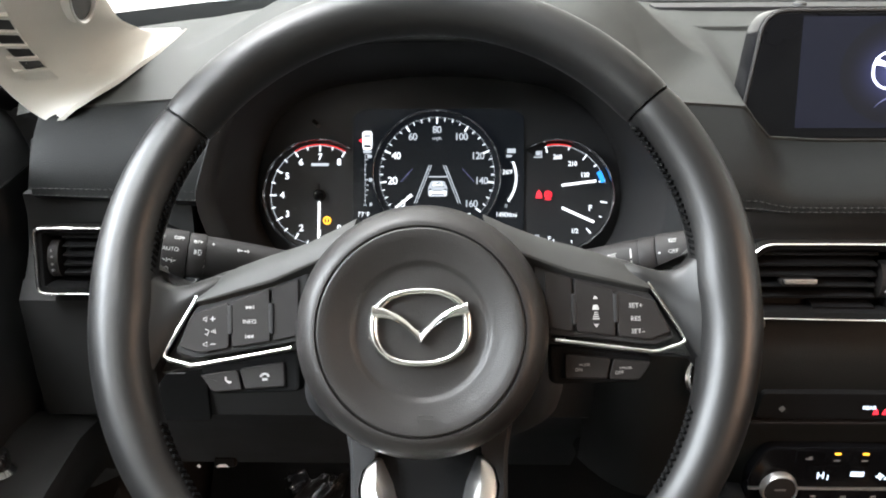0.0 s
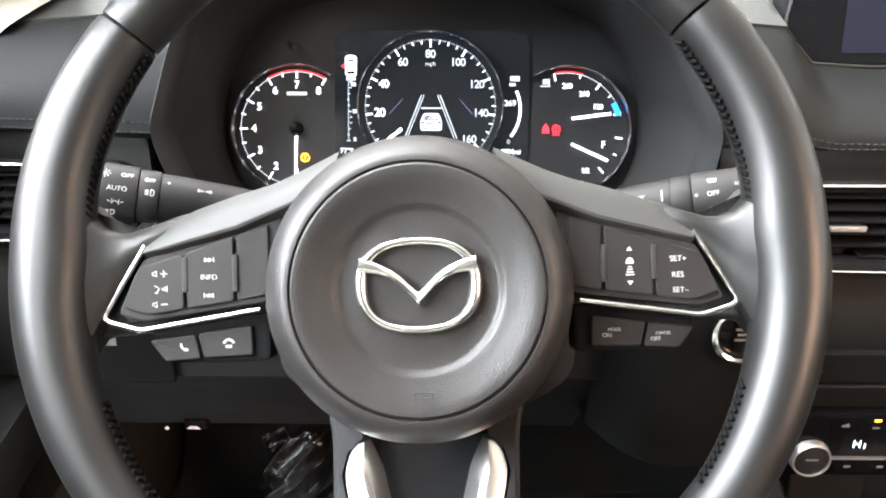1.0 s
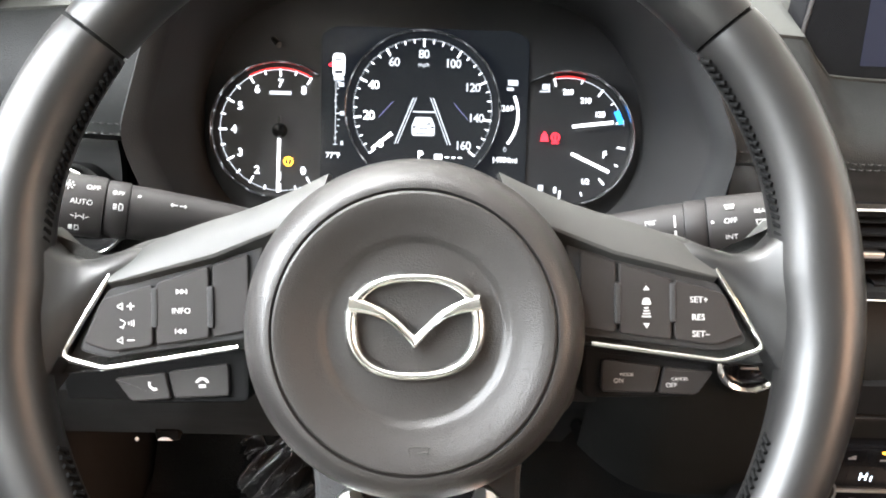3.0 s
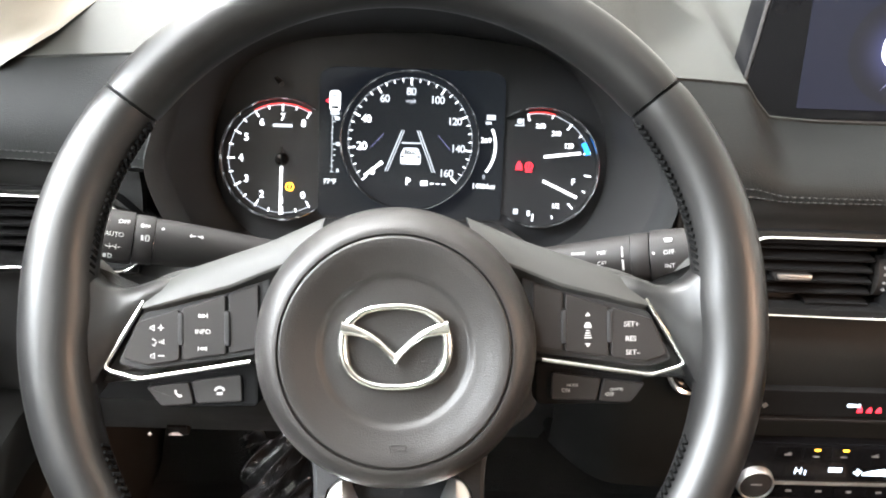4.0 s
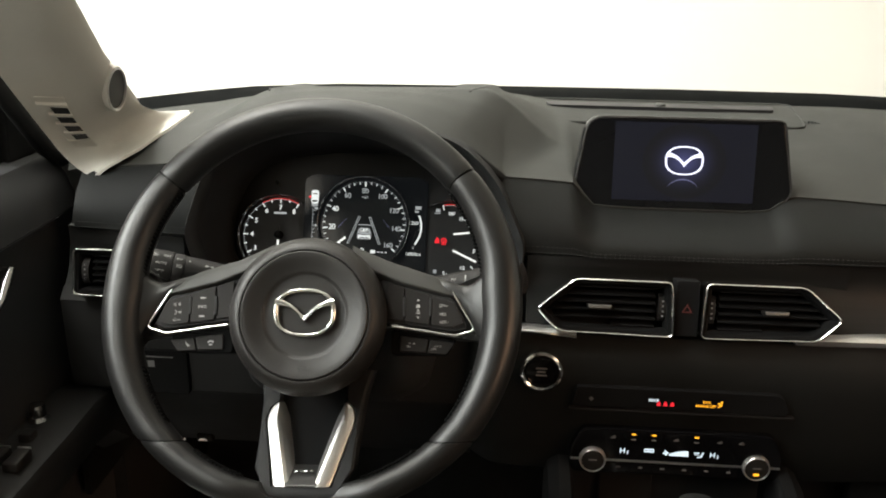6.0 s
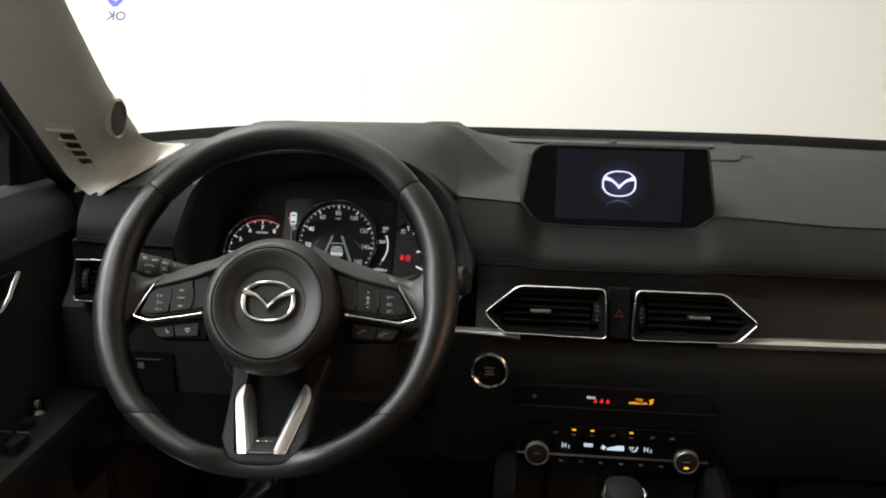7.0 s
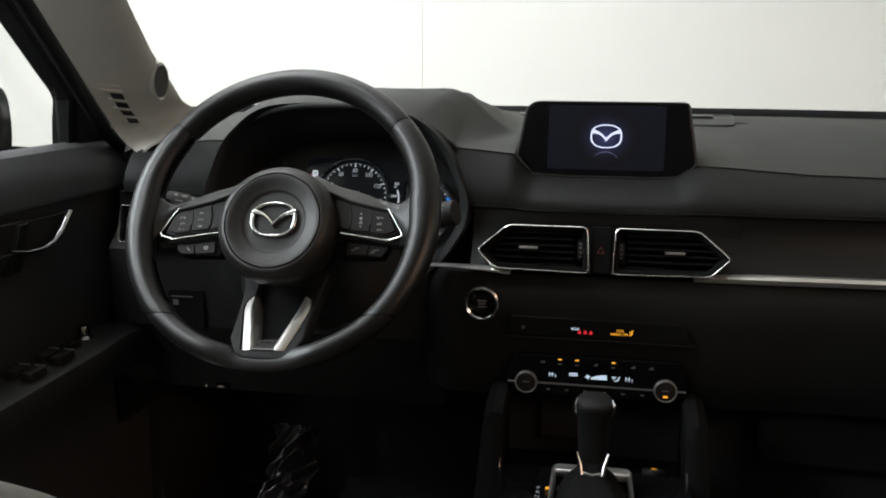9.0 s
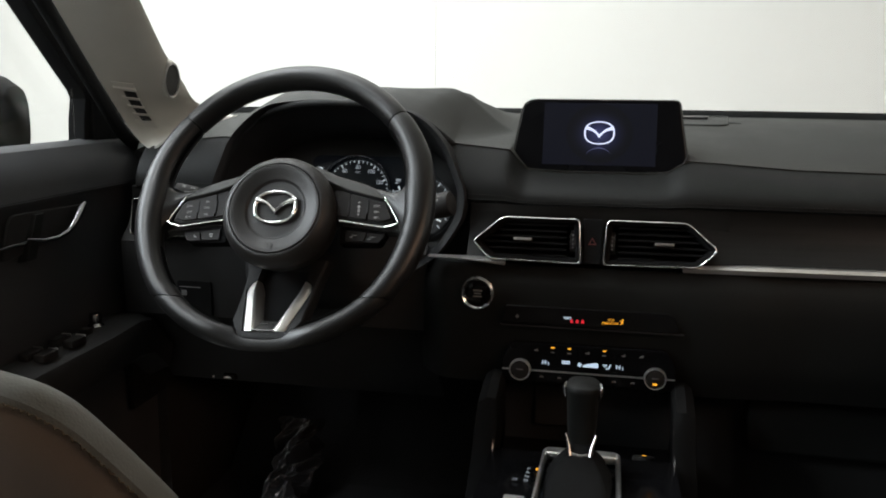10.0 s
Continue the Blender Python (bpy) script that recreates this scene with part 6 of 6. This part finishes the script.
DV = [0, 0.03, 0.06, 0.10, 0.14, 0.2, 0.25, 0.3, 0.34, 0.35, 0.36, 0.42, 0.48, 0.55, 0.62, 0.7, 0.85, 1.0]
part("door_card", sheet(door_card, [-0.55, -0.3, 0, 0.2, 0.35, 0.45, 0.55, 0.62, 0.70, 0.74, 0.775], DV, 0.012), DOORPAD, door, "dark door lining with padded sill", W0)
part("door_skin", box(-0.50, -0.47, -0.55, 0.90, 0.40, 1.085), BLACK, door, "", W0)
bm = bmesh.new()
y = 0.30
while y < 0.74:
    tube([(door_card(y, 0.34)[0] + 0.001, y, 1.0375), (door_card(y, 0.34)[0] + 0.0016, y + 0.002, 1.0375), (door_card(y, 0.34)[0] + 0.001, y + 0.0042, 1.0375)], 0.0005, 5, bm)
    y += 0.0066
st = part("stitching", bm, DARKTHREAD, door, "dark stitched line", W0)
st["kind"] = "stuff"
# window frame and mirror corner
fr = [(0.905, 1.088), (0.905, 1.10), (0.83, 1.115), (0.655, 1.30), (0.39, 1.555), (0.325, 1.555), (0.48, 1.385), (0.5902, 1.2718), (0.6426, 1.2186), (0.684, 1.177), (0.690, 1.165), (0.683, 1.135), (0.679, 1.098), (0.678, 1.088)]
part("window_frame", rings([[(x, y, z) for y, z in fr] for x in (-0.452, -0.425)]), RUBBER, door, "black window frame", W0)
part("door_seal", tube([(-0.398, 0.80, 1.075), (-0.395, 0.735, 1.112), (-0.392, 0.672, 1.176), (-0.389, 0.568, 1.284), (-0.375, 0.30, 1.552)], 0.011, 10), RUBBER, door, "black rubber door seal", W0)
part("frame_line", tube([(-0.421, 0.80, 1.125), (-0.419, 0.700, 1.205), (-0.416, 0.600, 1.300), (-0.405, 0.36, 1.55)], 0.004, 8), RING, door, "", W0)
part("mirror_corner", plate(rounded([(0.694, 1.100), (0.80, 1.098), (0.755, 1.150), (0.704, 1.195)], 0.008, 3), 0, 0.010, 0.004), RUBBER, door, "black corner trim", Matrix(((0, 0, 1, -0.428), (1, 0, 0, 0), (0, 1, 0, 0), (0, 0, 0, 1))))
glassw = part("window_pane", box(-0.441, -0.437, -0.5, 0.6775, 1.08, 1.5), PANE, door, "clear side window", W0)
glassw.visible_shadow = False
# pull handle
hp = [(-0.363, 0.450, 0.990), (-0.358, 0.476, 0.984), (-0.354, 0.500, 0.984), (-0.352, 0.520, 0.989), (-0.352, 0.537, 0.999), (-0.353, 0.552, 1.013), (-0.355, 0.566, 1.022)]
part("handle_bowl", plate(rounded([(0.405, 0.965), (0.565, 0.982), (0.588, 1.018), (0.43, 1.024)], 0.012, 4), 0, 0.004, 0.002), BLACK, door, "black handle recess", Matrix(((0, 0, 1, -0.372), (1, 0, 0, 0), (0, 1, 0, 0), (0, 0, 0, 1))))
part("pull_handle", tube(hp, [0.0024, 0.0032, 0.0036, 0.0040, 0.0050, 0.0056, 0.0036], 12, flat=0.8), RING, door, "curved dark chrome release handle", W0)
part("handle_strip", tube([(-0.368, 0.36, 0.9845), (-0.366, 0.452, 0.985)], 0.0030, 8), RING, door, "dark chrome strip", W0)
part("handle_post", rings([[(-0.372, 0.470, 1.020), (-0.364, 0.474, 1.018), (-0.364, 0.490, 1.018), (-0.372, 0.494, 1.020)], [(-0.372, 0.440, 0.960), (-0.360, 0.444, 0.962), (-0.360, 0.462, 0.962), (-0.372, 0.468, 0.960)]]), FRONTPAD, door, "", W0)
# armrest and switches
arm = rings([[(-0.372, y, zt), (-0.335, y, zt + 0.003), (-0.312, y, zt - 0.006), (-0.305, y, zt - 0.025), (-0.315, y, zt - 0.06), (-0.372, y, zt - 0.09)] for y, zt in ((-0.3, 0.835), (0.2, 0.835), (0.40, 0.836), (0.55, 0.838), (0.62, 0.842), (0.66, 0.835), (0.70, 0.80))])
part("armrest", arm, BLACK, door, "black padded armrest", W0)
for y, z in ((0.425, 0.842), (0.485, 0.843)):
    for x in (-0.352, -0.330):
        sw = part("window_switch", box(x - 0.008, x + 0.008, y - 0.016, y + 0.016, z - 0.004, z + 0.006, bevel=0.003), BUTTON, door, "black window switch", W0)
        part("switch_edge", box(x - 0.007, x + 0.007, y + 0.014, y + 0.0155, z + 0.004, z + 0.0068), SILVER, sw, "", W0)
part("lock_switch", box(-0.350, -0.336, 0.522, 0.537, 0.838, 0.849, bevel=0.002), BUTTON, door, "", W0)
part("mirror_knob", lathe([(0.0, 0.014), (0.008, 0.014), (0.009, 0.011), (0.0085, 0.0), (0.012, -0.004)], 24), RING, door, "round mirror adjuster", pose(-0.352, 0.568, 0.846))

mir = thing("door_mirror", pose(-0.66, 0.76, 1.13), "black door mirror outside the side window", "mirror")
ml = []
for x, sc in ((-0.588, 0.40), (-0.598, 0.72), (-0.625, 0.92), (-0.66, 1.03), (-0.74, 1.08), (-0.80, 0.80)):
    ml.append([(x, 0.755 + 0.045 * sc * math.copysign(abs(math.cos(a)) ** 0.7, math.cos(a)), 1.125 + 0.080 * sc * math.copysign(abs(math.sin(a)) ** 0.7, math.sin(a))) for a in [2 * math.pi * k / 24 for k in range(24)]])
part("mirror_shell", rings(ml), RUBBER, mir, "", W0)
part("mirror_arm", tube([(-0.47, 0.80, 1.055), (-0.60, 0.78, 1.065)], 0.022, 10), RUBBER, mir, "", W0)

# ---- front pillar ----
pil = thing("pillar_trim", pose(-0.31, 0.75, 1.12), "greige plastic pillar trim with speaker and air slots", "pillar trim")
OUTER = [(0.0, -0.300, 0.270, 1.560), (0.35, -0.345, 0.425, 1.400), (0.55, -0.352, 0.524, 1.295), (0.70, -0.354, 0.590, 1.226), (0.84, -0.354, 0.658, 1.154), (0.94, -0.345, 0.698, 1.100), (1.0, -0.322, 0.705, 1.083)]
INNER = [(0.0, -0.185, 0.300, 1.555), (0.35, -0.250, 0.470, 1.415), (0.55, -0.266, 0.592, 1.301), (0.70, -0.271, 0.657, 1.235), (0.84, -0.273, 0.742, 1.163), (0.90, -0.279, 0.805, 1.146), (0.95, -0.278, 0.866, 1.137), (1.0, -0.266, 0.925, 1.128)]


FOOT = [(0.0, -0.322, 0.700, 1.083), (0.15, -0.302, 0.692, 1.098), (0.30, -0.283, 0.703, 1.109), (0.45, -0.274, 0.722, 1.114), (0.60, -0.268, 0.750, 1.120), (0.75, -0.262, 0.790, 1.1265), (0.88, -0.259, 0.830, 1.1325), (1.0, -0.258, 0.868, 1.1365)]


def pillar(u, v):
    a, b = Vector(lerp(OUTER, u)), Vector(lerp(INNER, u))
    p = a + (b - a) * v
    lift = 0.025 * math.sin(math.pi * v ** 1.5) ** 0.8 + 0.011 * math.exp(-((u - 0.79) / 0.075) ** 2 - ((v - 0.74) / 0.24) ** 2)
    w = min(1.0, max(0.0, (u - 0.90) / 0.10)) ** 1.15
    p = (p + Vector((0.55, -0.62, 0.35)) * lift) * (1 - w) + (Vector(lerp(FOOT, v)) + Vector((0.001, -0.003, 0.0045)) * (1 - 0.9 * v ** 3)) * w
    return tuple(p)


part("pillar_cover", sheet(pillar, span(0, 1, 60), span(0, 1, 24), 0.0035), BEIGE, pil, "smooth greige plastic cover", W0)


def on_pillar(u, v):
    p = Vector(pillar(u, v))
    du, dv = Vector(pillar(u + 0.01, v)) - p, Vector(pillar(u, min(1, v + 0.02))) - Vector(pillar(u, max(0, v - 0.02)))
    n = du.cross(dv).normalized()
    if n.dot(Vector((0.55, -0.75, 0.35))) < 0:
        n = -n
    y = -du.normalized()
    x = y.cross(n)
    return Matrix.Translation(p) @ Matrix((x, y, n)).transposed().to_4x4()


# the tweeter lies flush in the rounded inner side of the trim
nrm, mid = Vector((0.864, -0.297, -0.407)).normalized(), Vector((-0.2743, 0.6803, 1.1945))
out = Vector((0.484, -0.875, 0.0))
across, upward = Vector((0.873, 0.483, -0.062)), Vector((-0.057, 0.227, 0.972))
across = (across - out * (across.dot(nrm) / out.dot(nrm))) * 0.40
upward = upward - out * (upward.dot(nrm) / out.dot(nrm))
spm = W0


def oval(profile):
    """A turned shape on the sloped face, narrower across than it is high."""
    return rings([[tuple(mid + across * r * math.cos(a) + upward * r * math.sin(a) + nrm * (z + 0.0030)) for a in [2 * math.pi * k / 44 for k in range(44)]] for r, z in profile], caps=False)


spk = part("tweeter", oval([(0.0290, -0.008), (0.0282, -0.002), (0.0274, 0.0006), (0.0262, 0.0008), (0.0256, -0.004)]), BEIGE, pil, "tweeter housing", spm)
part("tweeter_ring", oval([(0.0262, -0.006), (0.0262, 0.0010), (0.0250, 0.0018), (0.0238, 0.0008), (0.0236, -0.006)]), SILVER, spk, "thin silver ring", spm)
part("tweeter_mesh", oval([(0.0004, 0.0002), (0.012, -0.0002), (0.0238, -0.0012)]), MESHGREY, spk, "grey mesh", spm)


def slot_box(a0, a1, b0, b1, h0, h1):
    """A small block on the pillar's face: shares across and down the slotted field, heights over the face."""
    loops = []
    for h in (h0, h1):
        ring = []
        steps = 8 if b1 - b0 > 0.3 else 1
        down = span(b0, b1, steps)
        for a, b in [(a0, b) for b in down] + [(a1, b) for b in down[::-1]]:
            u = (0.772 + 0.018 * a) * (1 - b) + (0.905 + 0.015 * a) * b
            v = (0.12 + 0.21 * a) * (1 - b) + (0.12 + 0.13 * a) * b
            q = on_pillar(u, v)
            ring.append(tuple(q.translation + (q.to_3x3() @ Vector((0, 0, 1))) * h))
        loops.append(ring)
    return rings(loops)


vn = part("demister", slot_box(0.0, 1.0, 0.0, 1.0, -0.003, 0.0010), BEIGE, pil, "small slotted side demister", W0)
for k in range(4):
    part("slot_dark", slot_box(0.36, 0.96, 0.145 + 0.185 * k, 0.300 + 0.185 * k, 0.0, 0.0032), DIAL, vn, "dark opening", W0)
for k in range(5):
    part("fin", slot_box(-0.06 if k in (0, 4) else 0.14, 1.0, 0.092 + 0.185 * k, 0.132 + 0.185 * k, 0.0, 0.0052), BEIGE, vn, "", W0)

# ---- seat and footwell ----
sm = pose(-0.062, 0.004, 0.618, 120, 0, 0)
seat = thing("driver_seat", sm, "leather driver seat with stitched backrest edge", "seat")
so = [(0.0, 0.558), (0.10, 0.555), (0.160, 0.551), (0.197, 0.546), (0.220, 0.541), (0.237, 0.536), (0.247, 0.531), (0.257, 0.521), (0.265, 0.503), (0.273, 0.482), (0.283, 0.452), (0.291, 0.402), (0.293, 0.20), (0.285, 0.02), (0.0, 0.0)]
so = so + [(-x, y) for x, y in so[-2:0:-1]]
for _ in range(2):
    so = [(a[0] * p + b[0] * (1 - p), a[1] * p + b[1] * (1 - p)) for a, b in zip(so, so[1:] + so[:1]) for p in (0.75, 0.25)]


def seat_loop(d, z):
    return [(x, y, z) for x, y in inset(so, d)]


part("backrest", rings([seat_loop(*q) for q in ((0.160, -0.060), (0.100, -0.046), (0.060, -0.034), (0.030, -0.024), (0.016, -0.0190), (0.0088, -0.0168), (0.0048, -0.0136), (0.0020, -0.0096), (0.0006, -0.0050), (0.0, -0.0015), (0.0012, 0.0004), (0.0034, -0.0008), (0.0050, -0.0050), (0.012, -0.0100))]), SEAT, seat, "greige leather backrest")
part("rear_panel", rings([seat_loop(*q) for q in ((0.0070, -0.008), (0.0082, -0.0018), (0.0110, 0.0012), (0.018, 0.0035), (0.024, 0.0048))]), SEATREAR, seat, "brown vinyl rear panel")
bm = bmesh.new()
line = inset(so, 0.0012)
for (x, y), (x2, y2) in zip(line, line[1:] + line[:1]):
    n = max(1, round(math.hypot(x2 - x, y2 - y) / 0.0042))
    for k in range(n):
        a, b = k / n, (k + 0.62) / n
        tube([(x + (x2 - x) * a, y + (y2 - y) * a, 0.0002), (x + (x2 - x) * (a + b) / 2, y + (y2 - y) * (a + b) / 2, 0.0014), (x + (x2 - x) * b, y + (y2 - y) * b, 0.0002)], 0.0004, 5, bm)
st = part("stitching", bm, TANTHREAD, seat, "tan stitched seam")
st["kind"] = "stuff"
cush = rings([[(x, y, z) for x, y in inset(rounded([(-0.26, -0.14), (0.24, -0.14), (0.24, 0.24), (-0.26, 0.24)], 0.06, 4), d)] for z, d in ((0.44, 0.03), (0.50, 0.0), (0.60, 0.0), (0.635, 0.012), (0.65, 0.04))])
part("cushion", cush, SEAT, seat, "", W0)



def wrinkle(u, v):
    """Film lying on the floor and standing up against the front of the footwell."""
    y, z = lerp([(0.0, 0.74, 0.4345), (0.35, 0.86, 0.438), (0.55, 0.925, 0.462), (0.75, 0.955, 0.510), (1.0, 0.972, 0.562)], v)
    left = lerp([(0.0, -0.214, 0), (0.5, -0.220, 0), (0.8, -0.226, 0), (0.93, -0.224, 0), (1.0, -0.216, 0)], v)[0]
    right = lerp([(0.0, -0.150, 0), (0.5, -0.146, 0), (0.66, -0.136, 0), (0.72, -0.143, 0), (1.0, -0.148, 0)], v)[0]
    x = left + (right - left) * u + 0.010
    p = Vector((u * 0.75 + 2.0, v * 3.0 - u * 1.5, 3.1))
    big = 1 - 2.4 * abs(noise.noise(p)) + 0.5 * (1 - 2.6 * abs(noise.noise(p * 1.9 + Vector((3, 1, 0)))))
    k = big + 0.22 * (1 - 3.0 * abs(noise.noise(p * 3.6)))
    puff = 0.020 * math.sin(math.pi * u) ** 0.6
    lift = 0.050 * max(0.0, k) * min(1, 4 * v + 0.15) + puff * min(1, 4 * v)
    return (x + 0.008 * noise.noise(p * 1.1 + Vector((7, 0, 0))), y - lift * min(1, v * 1.4), z + lift * (1 - 0.7 * v))


solid("plastic_floor_cover", sheet(wrinkle, span(0, 1, 44), span(0, 1, 110), 0.0012), FILM, "crumpled shiny black plastic film on the footwell floor", "floor cover", sharp=180)
mat_bm = plate(rounded([(-0.30, 0.25), (0.13, 0.25), (0.13, 0.93), (-0.30, 0.93)], 0.05, 4), FLOOR + 0.001, FLOOR + 0.010, 0.004)
solid("floor_mat", mat_bm, CARPET, "black carpet floor mat", "mat")
